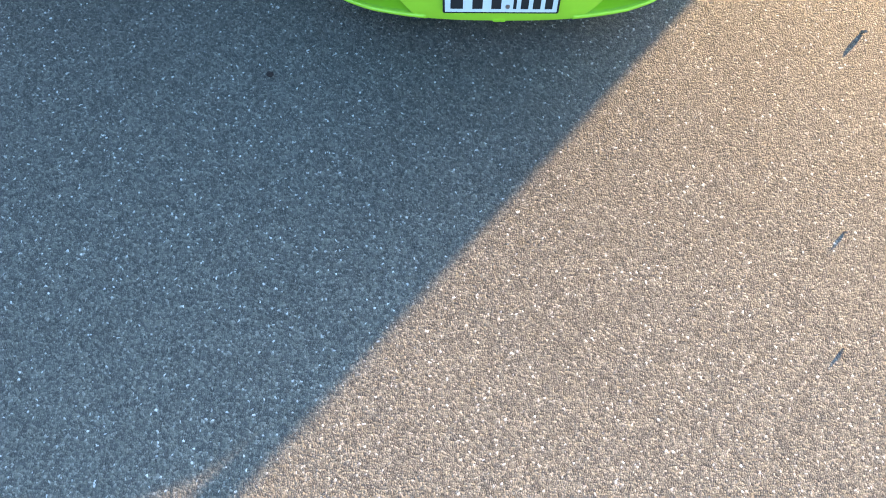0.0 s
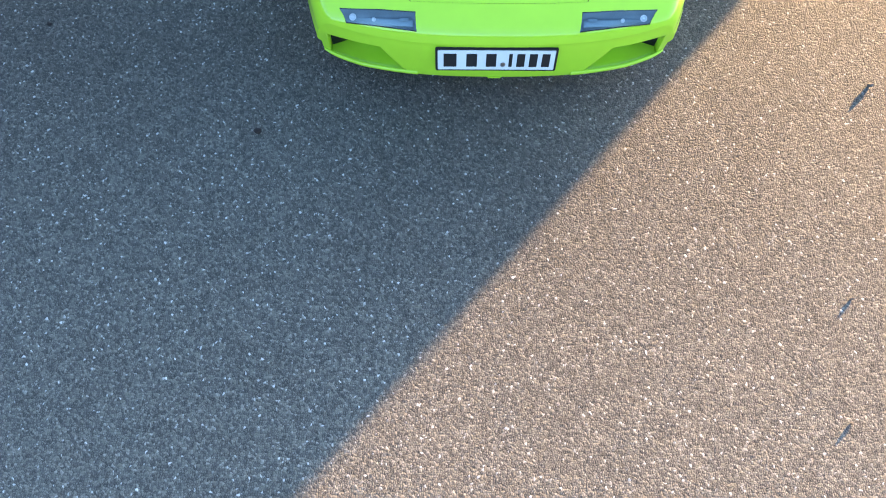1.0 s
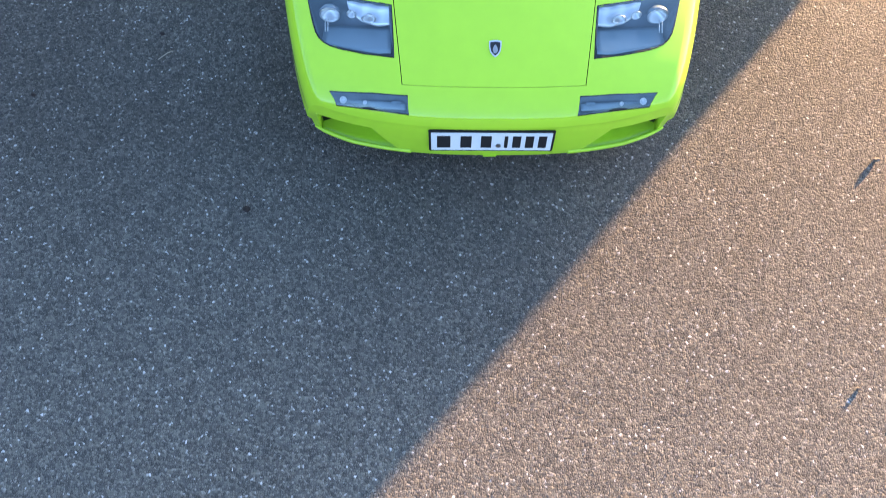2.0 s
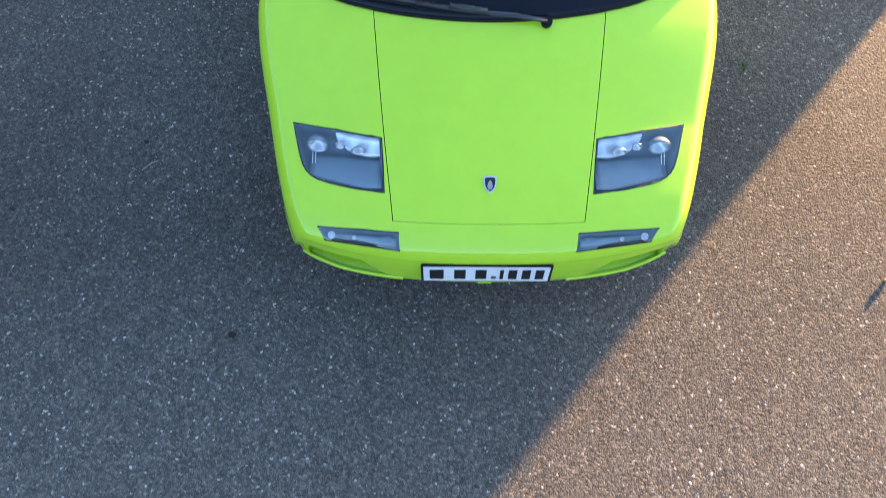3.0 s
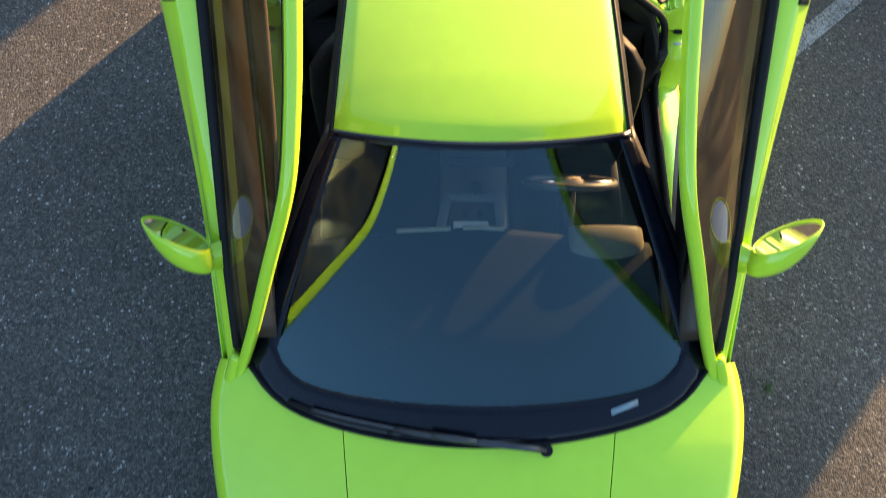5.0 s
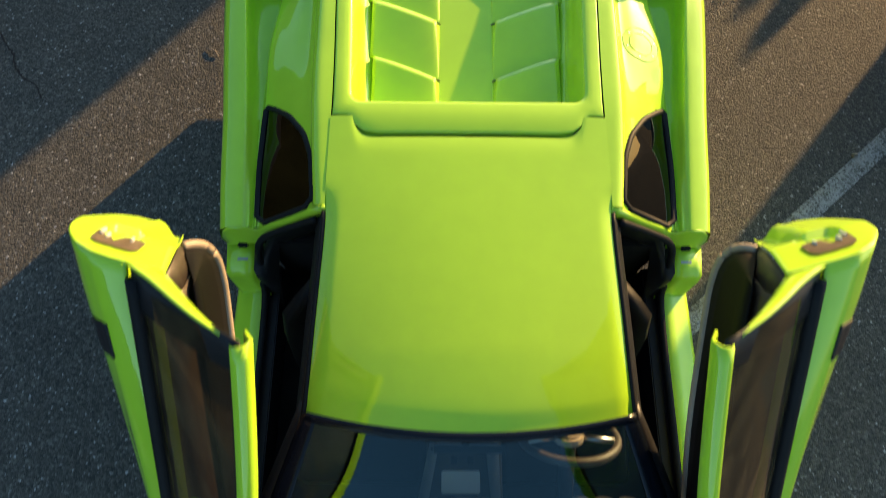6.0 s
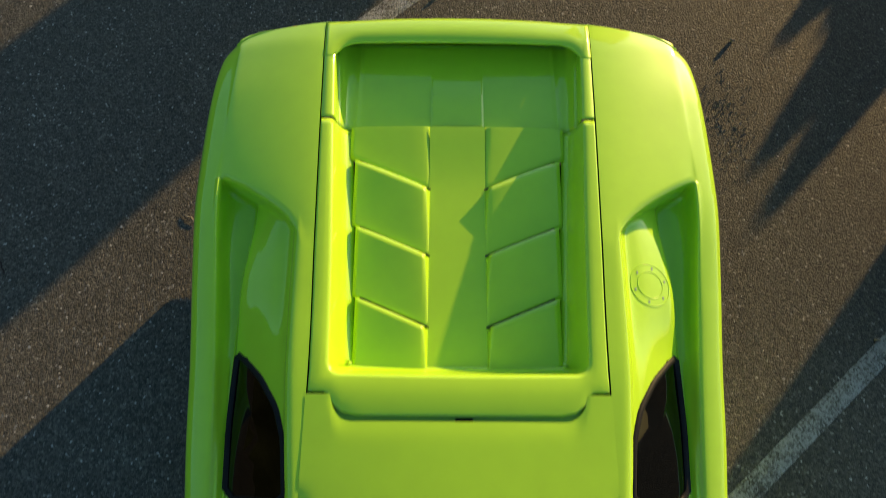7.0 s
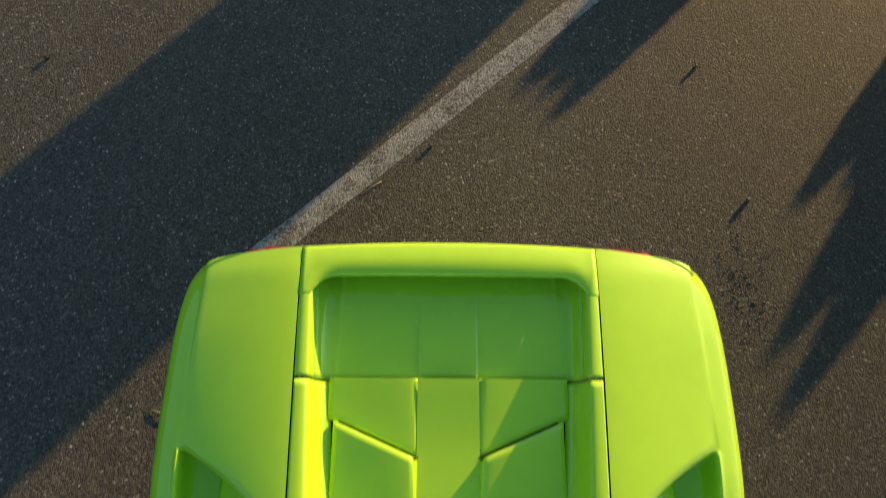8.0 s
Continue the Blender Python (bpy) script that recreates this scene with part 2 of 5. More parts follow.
def rounded(points, n=5):
    """A Catmull-Rom line through a few points."""
    p = [Vector(q) for q in points]
    p = [2 * p[0] - p[1]] + p + [2 * p[-1] - p[-2]]
    out = []
    for i in range(1, len(p) - 2):
        a, b, c, d = p[i - 1:i + 3]
        for k in range(n):
            s = k / n
            out.append(0.5 * ((2 * b) + (c - a) * s + (2 * a - 5 * b + 4 * c - d) * s * s + (3 * b - a - 3 * c + d) * s ** 3))
    return out + [p[-2]]


def link(name, verts, faces, material, parent=None, label="", smooth=True):
    me = bpy.data.meshes.new(name)
    me.from_pydata([tuple(v) for v in verts], [], faces)
    me.validate()
    me.materials.append(material)
    bm = bmesh.new()
    bm.from_mesh(me)
    bmesh.ops.recalc_face_normals(bm, faces=bm.faces)
    bm.to_mesh(me)
    bm.free()
    for p in me.polygons:
        p.use_smooth = smooth
    ob = new(name, me)
    ob.parent = parent
    if label:
        ob["label"] = label
    return ob


def part(name, bm, material, parent=None, label="", smooth=False):
    me = bpy.data.meshes.new(name)
    bm.to_mesh(me)
    bm.free()
    me.materials.append(material)
    for p in me.polygons:
        p.use_smooth = smooth
    ob = new(name, me)
    ob.parent = parent
    if label:
        ob["label"] = label
    return ob


def thick(ob, t, offset=-1.0):
    mod = ob.modifiers.new("thickness", "SOLIDIFY")
    mod.thickness, mod.offset = t, offset
    return ob


def inside(p, poly):
    x, y = p
    hit = False
    for (x1, y1), (x2, y2) in zip(poly, poly[1:] + poly[:1]):
        if (y1 > y) != (y2 > y) and x < (x2 - x1) * (y - y1) / (y2 - y1) + x1:
            hit = not hit
    return hit


def sheet(name, rows, material, parent, label="", skip=None, wall=0.004, up=True, closed=False):
    """A grid of points as one panel with thickness; skip(centre) leaves openings."""
    nv = len(rows[0])
    verts = [v for r in rows for v in r]
    faces = []
    for i in range(len(rows) - 1):
        for j in range(nv if closed else nv - 1):
            k = (j + 1) % nv
            f = (i * nv + j, i * nv + k, (i + 1) * nv + k, (i + 1) * nv + j)
            if skip:
                c = (Vector(verts[f[0]]) + Vector(verts[f[1]]) + Vector(verts[f[2]]) + Vector(verts[f[3]])) / 4
                if skip(c) or (Vector(verts[f[2]]) - Vector(verts[f[0]])).cross(Vector(verts[f[3]]) - Vector(verts[f[1]])).length < 4e-6:
                    continue
            faces.append(f)
    ob = link(name, verts, faces, material, parent, label)
    if wall:
        thick(ob, wall, -1.0 if up else 1.0)
    return ob


def ruled(name, a, b, material, parent, label="", n=1, wall=0.004, bulge=None):
    """A panel between two curves of equal length."""
    rows = []
    for k in range(n + 1):
        s = k / n
        row = [Vector(p).lerp(Vector(q), s) for p, q in zip(a, b)]
        if bulge:
            row = [v + Vector(bulge) * (4 * s * (1 - s)) for v in row]
        rows.append(row)
    return sheet(name, rows, material, parent, label, wall=wall)


def tube(name, path, radius, material, parent, label="", closed=False, sides=8, flat=1.0, taper=None):
    """A round or flattened rod along a path."""
    p = [Vector(q) for q in path]
    n = len(p)
    rows = []
    for i in range(n):
        a = p[(i - 1) % n] if closed or i > 0 else p[i]
        b = p[(i + 1) % n] if closed or i < n - 1 else p[i]
        d = (b - a).normalized()
        up = Vector((0, 0, 1)) if abs(d.z) < 0.95 else Vector((0, 1, 0))
        s = d.cross(up).normalized()
        u = s.cross(d)
        r = radius * (taper(i / (n - 1)) if taper else 1)
        rows.append([p[i] + (s * math.cos(t) + u * math.sin(t) * flat) * r for t in [2 * math.pi * k / sides for k in range(sides)]])
    verts = [v for r in rows for v in r]
    faces = []
    for i in range(n if closed else n - 1):
        for j in range(sides):
            k, i2 = (j + 1) % sides, (i + 1) % n
            faces.append((i * sides + j, i * sides + k, i2 * sides + k, i2 * sides + j))
    if not closed:
        faces += [tuple(range(sides))[::-1], tuple((n - 1) * sides + j for j in range(sides))]
    return link(name, verts, faces, material, parent, label)


def box(name, lo, hi, material, parent, label="", bevel=0.006, turn=None):
    bm = bmesh.new()
    bmesh.ops.create_cube(bm, size=1)
    lo, hi = Vector(lo), Vector(hi)
    for v in bm.verts:
        v.co = Vector([(lo[i] + hi[i]) / 2 + v.co[i] * (hi[i] - lo[i]) for i in range(3)])
    if bevel:
        bmesh.ops.bevel(bm, geom=bm.edges[:], offset=bevel, segments=2, affect="EDGES")
    if turn:
        bmesh.ops.transform(bm, matrix=turn, verts=bm.verts)
    return part(name, bm, material, parent, label, smooth=False)


def disc(name, centre, normal, radius, depth, material, parent, label="", sides=28, squash=1.0, bevel=0.0):
    bm = bmesh.new()
    bmesh.ops.create_cone(bm, cap_ends=True, segments=sides, radius1=radius, radius2=radius, depth=depth)
    for v in bm.verts:
        v.co.y *= squash
    if bevel:
        bmesh.ops.bevel(bm, geom=[e for e in bm.edges if len(e.link_faces) == 2 and e.calc_face_angle(0) > 1], offset=bevel, segments=2, affect="EDGES")
    q = Vector(normal).to_track_quat("Z", "Y").to_matrix().to_4x4()
    bmesh.ops.transform(bm, matrix=Matrix.Translation(centre) @ q, verts=bm.verts)
    return part(name, bm, material, parent, label, smooth=False)


# ---- ground ----
def make_ground():
    bm = bmesh.new()
    bmesh.ops.create_grid(bm, x_segments=40, y_segments=40, size=300)
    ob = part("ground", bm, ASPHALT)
    tagged(ob, "coarse grey-brown asphalt with pale stone chips", "asphalt", kind="structure")
    return ob


make_ground()


def marking(name, a, b, w):
    """A painted line with slightly ragged edges, from a to b."""
    a, b = Vector((*a, 0)), Vector((*b, 0))
    d = (b - a).normalized()
    s = Vector((-d.y, d.x, 0))
    n = int((b - a).length / 0.03)
    rng = random.Random(4)
    rows = []
    for i in range(n + 1):
        c = a.lerp(b, i / n)
        e1, e2 = rng.uniform(-0.0015, 0.0015), rng.uniform(-0.0015, 0.0015)
        rows.append([c - s * (w / 2 + e1) + Vector((0, 0, 0.0005)), c - s * (w / 2 - 0.006) + Vector((0, 0, 0.004)), c + s * (w / 2 - 0.006) + Vector((0, 0, 0.004)), c + s * (w / 2 + e2) + Vector((0, 0, 0.0005))])
    ob = sheet(name, rows, LINE, None, wall=0)
    return tagged(ob, "worn pale grey painted parking line", "road marking", kind="structure")


# the line behind the car and the line that runs beside it
marking("road_marking_1", (-1.10, 4.579), (4.24, 9.539), 0.138)
marking("road_marking_2", (0.68, 2.03), (5.18, 5.85), 0.1)

# ---- the car ----
car = tagged(new("sports_car"), "lime green low wedge-shaped sports car with both doors raised", "car")
car.location.x = 0.0055

# front shell
BOW = 0.10
SEAM_GAP = 0.0035


def bow(x):
    return BOW * (abs(x) / 0.75) ** 2.6


def nose_y(x):
    return bow(x)


def glass_base(x):
    a = abs(x)
    return 0.88 + 0.27 * (0.6 * (a / 0.79) ** 2 + 0.4 * (a / 0.79) ** 10) if a < 0.79 else 1.15 + (a - 0.79) * 0.2


rise = pchip([(-0.001, 0.335), (0.008, 0.358), (0.024, 0.386), (0.06, 0.415), (0.12, 0.447), (0.265, 0.497), (0.5, 0.568), (0.9, 0.682), (1.2, 0.745)])
half_width = pchip([(0.0, 0.71), (0.08, 0.762), (0.15, 0.797), (0.3, 0.842), (0.6, 0.902), (0.88, 0.944), (0.99, 0.95), (1.09, 0.94), (1.2, 0.912)])
seam_x = pchip([(0.0, 0.36), (0.14, 0.374), (0.5, 0.415), (0.91, 0.455), (1.2, 0.48)])


def front_z(x, y):
    v = y - bow(x) * max(0.0, 1 - y / 0.9)
    crown = 0.055 * min(1.0, max(0.0, v + 0.02) / 0.5)
    return rise(v) - crown * (abs(x) / 0.8) ** 2.2


def front_y(x, f):
    """f: 0 at the nose edge, 0.2 at the hood's front edge, 1 at the windscreen."""
    y0, y2 = nose_y(x), glass_base(x)
    y1 = 0.125 + bow(x) * 0.8
    return y0 + (y1 - y0) * f / 0.2 if f < 0.2 else y1 + (y2 - y1) * (f - 0.2) / 0.8


HEADLIGHT = [(0.778, 0.53), (0.60, 0.49), (0.420, 0.45), (0.414, 0.35), (0.408, 0.243), (0.53, 0.263), (0.62, 0.285), (0.67, 0.302), (0.698, 0.318), (0.718, 0.337), (0.733, 0.362), (0.744, 0.395), (0.754, 0.435)]
FOG = [(0.675, 0.128), (0.50, 0.112), (0.352, 0.098), (0.348, 0.036), (0.50, 0.058), (0.648, 0.082)]
R_SIDE = 0.075


def snap(x, y):
    """Pulls a point of the skin onto a lamp's outline where it lies close to it."""
    for poly in (HEADLIGHT, FOG):
        p = Vector((x, y))
        best, reach = None, 0.0032
        for a, b in zip(poly, poly[1:] + poly[:1]):
            a, b = Vector(a), Vector(b)
            t = min(1, max(0, (p - a).dot(b - a) / (b - a).length_squared))
            q = a + (b - a) * t
            if (p - q).length < reach:
                best, reach = q, (p - q).length
        if best:
            return best.x, best.y
    return x, y


def side_rows(s, fs):
    rows = []
    for f in fs:
        w = half_width(front_y(0.85, f))
        e = seam_x(front_y(0.42, f)) + SEAM_GAP / 2
        xs = [e * k / 36 for k in range(36)] + [e + (w - R_SIDE - e) * k / 60 for k in range(61)]
        row = []
        for x in xs:
            x, y = snap(x, front_y(x, f))
            row.append(Vector((s * x, y, front_z(x, y))))
        zt = row[-1].z
        zr = 0.085
        for k in range(1, 9):
            t = k / 8 * math.pi / 2
            x = w - R_SIDE + R_SIDE * math.sin(t)
            y = front_y(x, f)
            row.append(Vector((s * x, y, zt - zr * (1 - math.cos(t)) - (x - w + R_SIDE) * 0.1)))
        zb = row[-1].z
        y = row[-1].y
        for k in range(1, 9):
            u = k / 8
            row.append(Vector((s * (w + 0.014 * math.sin(min(1, u * 2.5) * math.pi) - (0.006 + 0.029 * min(1, f / 0.35)) * u), y, zb + (0.16 - zb) * u)))
        rows.append(row)
    return rows


F_NOSE = [0.2 * k / 24 for k in range(25)]
F_REST = [0.2 + 0.8 * k / 90 for k in range(91)]
AXLE_F, AXLE_R, TYRE_R = 0.98, 3.62, 0.315


def fender_skip(c):
    p = (abs(c.x), c.y)
    if inside(p, HEADLIGHT) and c.z > 0.38 or inside(p, FOG) and c.z > 0.34:
        return True
    return c.z < 0.38 and (c.y - AXLE_F) ** 2 + (c.z - 0.26) ** 2 < 0.33 ** 2


def make_front():
    # fenders and nose in one skin, open where the hood lies
    fs = F_NOSE + F_REST[1:]
    right, left = side_rows(1, fs), side_rows(-1, fs)
    rows = [a[::-1] + b[1:] for a, b in zip(left, right)]

    def opening(c):
        if c.z > 0.4 and abs(c.x) < seam_x(c.y) and c.y > front_y(c.x, 0.2):
            return True
        return fender_skip(c)
    sheet("front_bodywork", rows, PAINT, car, skip=opening).modifiers[0].use_rim = False
    edge = rows[0]
    # the hood panel, with its fine shut line
    rows = []
    for f in [0.2 + 0.0014] + F_REST[1:-1] + [0.998]:
        e = seam_x(front_y(0.42, f)) - SEAM_GAP / 2
        row = []
        for k in range(41):
            x = e * (k / 20 - 1)
            y = front_y(x, f)
            row.append(Vector((x, y, front_z(x, y))))
        rows.append(row)
    sheet("hood", rows, PAINT, car).modifiers[0].use_rim = False
    # dark gutter under the shut line
    rows = []
    for f in [0.195] + F_REST[2::4]:
        e = seam_x(front_y(0.42, f)) + 0.012
        rows.append([Vector((x, front_y(x, f), front_z(x, front_y(x, f)) - 0.009)) for x in [e * (k / 10 - 1) for k in range(21)]])
    sheet("hood_gutter", rows, TRIM, car, wall=0.003)
    # front face from the nose edge down to the lip, with a scooped brake duct at each end
    top = edge[8:-8]
    levels = [0.4, 0.345, 0.33, 0.318, 0.31, 0.30, 0.292, 0.288, 0.285, 0.282, 0.279] + [0.275 - 0.005 * k for k in range(20)] + [0.177, 0.174, 0.171, 0.168, 0.165, 0.162, 0.158, 0.154, 0.148, 0.14]
    lean = pchip([(0.10, -0.022), (0.118, -0.026), (0.16, -0.027), (0.24, -0.018), (0.30, -0.008), (0.34, 0.0), (0.4, 0.0)])

    def in_duct(c):
        return 0.160 < c.z < 0.287 and 0.402 + 0.85 * (c.z - 0.16) < abs(c.x) < 0.752
    frow = []
    for i, level in enumerate(levels):
        row = []
        for v in top:
            z = min(v.z - 0.0008 * i, level)
            fade = min(1, max(0, (0.79 - abs(v.x)) / 0.2)) ** 0.7
            u = max(0.0, (v.z - z) / (v.z - 0.115))
            x = v.x + (1 if v.x > 0 else -1) * (1 - fade) * (0.014 * math.sin(min(1, u * 2.5) * math.pi) - 0.006 * u)
            row.append(Vector((x, v.y + (lean(z) - lean(v.z)) * fade, z)))
        frow.append(row)
    sheet("front_bumper", frow, PAINT, car, skip=in_duct).modifiers[0].use_rim = False
    for s in (1, -1):
        # black mouth of the brake duct at the outer end of the recess
        span_x = [0.655 + 0.097 * k / 16 for k in range(17)]
        back = [nose_y(x) + 0.045 + 0.75 * (0.745 - x) for x in span_x]
        ruled("duct_mouth", [(s * x, y, 0.14) for x, y in zip(span_x, back)], [(s * x, y + 0.012, 0.29) for x, y in zip(span_x, back)], TRIM, car, "black brake duct mouth", n=4, wall=0.004)
        # the cavity: a smooth floor, a slanted inner wall, a back, a roof and an outer wall
        run = [0.395 + (0.76 - 0.395) * k / 24 for k in range(25)]
        ruled("duct_floor", [(s * x, nose_y(x) - 0.031 * min(1, (0.81 - x) / 0.2) ** 0.7, 0.149) for x in run], [(s * x, nose_y(x) + 0.16, 0.138) for x in run], PAINT, car, n=4, wall=0.003)
        slant = [(0.400 + 0.108 * k / 8, 0.158 + 0.130 * k / 8) for k in range(9)]
        face = lambda x, z: nose_y(x) + lean(z) * 0.97
        ruled("duct_wall", [(s * (x + 0.006), face(x, z) + 0.001, z) for x, z in slant], [(s * (x + 0.12), nose_y(x) + 0.15, z) for x, z in slant], PAINT, car, n=3, wall=0.003)
        # soft facet beside the recess
        ruled("duct_facet", [(s * (x + 0.007), face(x, z) + 0.0015, z) for x, z in slant], [(s * (x - 0.016 - 0.03 * k / 8), face(x, z) - 0.0035, z) for k, (x, z) in enumerate(slant)], PAINT, car, n=2, wall=0.002)
        ruled("duct_back", [(s * x, nose_y(x) + 0.13, 0.13) for x in run[:19]], [(s * x, nose_y(x) + 0.11, 0.295) for x in run[:19]], PAINT, car, n=2, wall=0.003)
        ruled("duct_roof", [(s * x, nose_y(x) - 0.006, 0.2875) for x in run[6:]], [(s * x, nose_y(x) + 0.16, 0.296) for x in run[6:]], PAINT, car, wall=0.003)
        ruled("duct_wall", [(s * 0.754, nose_y(0.754) - 0.008, z) for z in (0.145, 0.22, 0.290)], [(s * 0.75, nose_y(0.754) + 0.16, z) for z in (0.145, 0.22, 0.290)], PAINT, car, wall=0.003)
        # rounded lip below the duct, from a small step beside the plate round the corner
        run = [0.348 + (0.783 - 0.348) * k / 40 for k in range(41)]
        tube("duct_lip", [(s * x, nose_y(x) - 0.026 * min(1, (0.81 - x) / 0.2) ** 0.7, 0.150 + 0.012 * max(0, (x - 0.72) / 0.07) ** 2) for x in run], 0.009, PAINT, car, sides=12, flat=1.3, taper=lambda t: 1.0 if t < 0.8 else 1 - 0.5 * ((t - 0.8) / 0.2) ** 2)
    box("tow_tab", (-0.035, -0.034, 0.133), (0.035, 0.0, 0.155), PAINT, car, bevel=0.006)


make_front()


def lamp(s, poly, depth, name, label):
    """A lamp set in the fender: pocket, rim, reflectors and clear cover."""
    pts = [Vector((s * x, y, front_z(x, y))) for x, y in poly]
    mid = sum(pts, Vector()) / len(pts)
    wall = [pts, [p.lerp(mid, 0.06) - Vector((0, 0, depth * 0.6)) for p in pts], [p.lerp(mid, 0.16) - Vector((0, 0, depth)) for p in pts]]
    base = sheet(name, [[p - Vector((0, 0, 0.001)) for p in wall[0]], wall[1], wall[2], [mid - Vector((0, 0, depth)) for p in pts]], LAMP_DARK, car, label, closed=True, wall=0)
    tube("lamp_rim", pts, 0.0034, TRIM, base, "thin black rubber rim", closed=True, flat=0.5)
    # clear cover over the pocket
    rings = []
    for k in range(5):
        s2 = 1 - k / 4
        ring = []
        for (x, y) in poly:
            xx, yy = abs(mid.x) + (x - abs(mid.x)) * s2, mid.y + (y - mid.y) * s2
            ring.append(Vector((s * xx, yy, front_z(xx, yy) + 0.002 + 0.16 * depth * (1 - s2 * s2))))
        rings.append(ring)
    sheet("lens", rings, LAMP_GLASS, base, "clear glossy lamp cover", closed=True, wall=0).visible_shadow = False
    return base


def bowl(name, centre, radius, facing, parent, squash=1.0, shell=False):
    """A parabolic reflector; shell adds the dark hood over its upper half."""
    q = Vector(facing).to_track_quat("Z", "Y").to_matrix().to_4x4()
    m = Matrix.Translation(centre) @ q
    rows = []
    for k in range(9):
        r = radius * k / 8
        rows.append([m @ Vector((r * math.cos(t), r * math.sin(t) * squash, 0.9 * r * r / radius - 0.6 * radius)) for t in [2 * math.pi * j / 28 for j in range(28)]])
    ob = sheet(name, rows, CHROME, parent, "silvery reflector bowl", closed=True, wall=0.002)
    if shell:
        rows = []
        for k in range(6):
            a = math.pi / 2 * k / 5
            rows.append([m @ Vector((1.07 * radius * math.cos(a) * math.cos(t), 1.07 * radius * squash * math.cos(a) * math.sin(t), 0.32 * radius - 1.2 * radius * math.sin(a))) for t in [math.pi * (0.06 + 0.88 * j / 18) for j in range(19)]])
        sheet("reflector_shell", rows, LAMP_DARK, ob, "dark lamp shell", wall=0.0015)
    return ob


for s in (1, -1):
    hl = lamp(s, HEADLIGHT, 0.085, "headlight", "clear-covered trapezoid headlight with dark housing")
    for cx, cy, r, sq in ((0.678, 0.448, 0.043, 0.85), (0.588, 0.440, 0.021, 1.0), (0.515, 0.418, 0.030, 0.7)):
        bowl("reflector", (s * cx, cy, front_z(cx, cy) - 0.018), r, (0, -0.97, 0.2), hl, sq, cx > 0.65)
    # broad ribbed reflector: a shallow hollow from the inner edge to mid lamp
    rows = []
    for k in range(49):
        t = k / 48
        x = 0.428 + 0.178 * t
        deep = math.sqrt(max(0.0, 1 - (1.5 * t - 0.5) ** 2)) + 0.05
        rib = 0.0014 * (k % 2) + 0.002 * math.sin(k * 0.35)
        y1 = 0.449 + 0.19 * (x - 0.42)
        top = front_z(x, y1) - 0.008
        rows.append([Vector((s * x, y1 - 0.062 * deep * f, top - 0.050 * deep * f ** 0.7 + rib)) for f in (0, 0.2, 0.4, 0.6, 0.8, 1.0)])
    sheet("ribbed_reflector", rows, CHROME, hl, "finely ribbed silver reflector", wall=0.002)
    # blue-grey floor that rises towards the front edge
    floor = [(0.42 + 0.0265 * k) for k in range(12)]
    ruled("lamp_floor", [(s * x, 0.40 + 0.1 * (x - 0.42), front_z(x, 0.40) - 0.06) for x in floor], [(s * x, 0.262 + 0.33 * max(0, x - 0.47) ** 1.15, front_z(x, 0.27) - 0.004) for x in floor], LAMP_FLOOR, hl, "smooth blue-grey lamp floor", n=6, wall=0.002)
    for k in range(2):
        x = 0.685 + 0.012 * k
        tube("bulb_wire", [(s * x, 0.42, front_z(x, 0.42) - 0.012), (s * x, 0.37, front_z(x, 0.37) - 0.014)], 0.002, CHROME, hl)
    fg = lamp(s, FOG, 0.042, "fog_light", "narrow bumper lamp under a clear cover")
    bowl("reflector", (s * 0.62, 0.1, front_z(0.62, 0.1) - 0.012), 0.015, (0, -0.4, 0.9), fg)
    bowl("reflector", (s * 0.53, 0.088, front_z(0.53, 0.088) - 0.016), 0.009, (0, -0.4, 0.9), fg)
    shelf = [0.362 + (0.645 - 0.362) * k / 10 for k in range(11)]
    ruled("lamp_floor", [(s * x, 0.052 + 0.14 * (x - 0.36), front_z(x, 0.05) - 0.004) for x in shelf], [(s * x, 0.082 + 0.11 * (x - 0.36), front_z(x, 0.085) - 0.022) for x in shelf], LAMP_FLOOR, fg, "blue-grey lamp floor", n=3, wall=0.002)
    box("turn_bulb", (s * 0.40 - 0.02, 0.075, front_z(0.40, 0.08) - 0.02), (s * 0.40 + 0.02, 0.09, front_z(0.40, 0.08) - 0.012), LAMP_FLOOR, fg, "small pale turn lamp", 0.003)

# number plate with unreadable bars
tilt = Matrix.Translation((0, -0.019, 0.267)) @ Matrix.Rotation(radians(-17.5), 4, "X")


def plate():
    base = box("number_plate", (-0.268, -0.006, -0.062), (0.268, 0.004, 0.062), PLATE_BLACK, car, "white number plate in a black frame", 0.004, tilt)
    box("plate_face", (-0.258, -0.009, -0.052), (0.258, -0.005, 0.052), PLATE_WHITE, base, "white plate with dark bars", 0.002, tilt)
    for x0, x1 in ((-0.232, -0.175), (-0.132, -0.085), (-0.045, 0.0), (0.055, 0.07), (0.09, 0.125), (0.145, 0.18), (0.2, 0.235)):
        box("plate_bar", (x0, -0.0115, -0.034), (x1, -0.0085, 0.034), PLATE_BLACK, base, bevel=0.001, turn=tilt)
    disc("plate_seal", tilt @ Vector((0.03, -0.0105, -0.022)), tilt.to_3x3() @ Vector((0, -1, 0)), 0.011, 0.003, METAL, base)


plate()


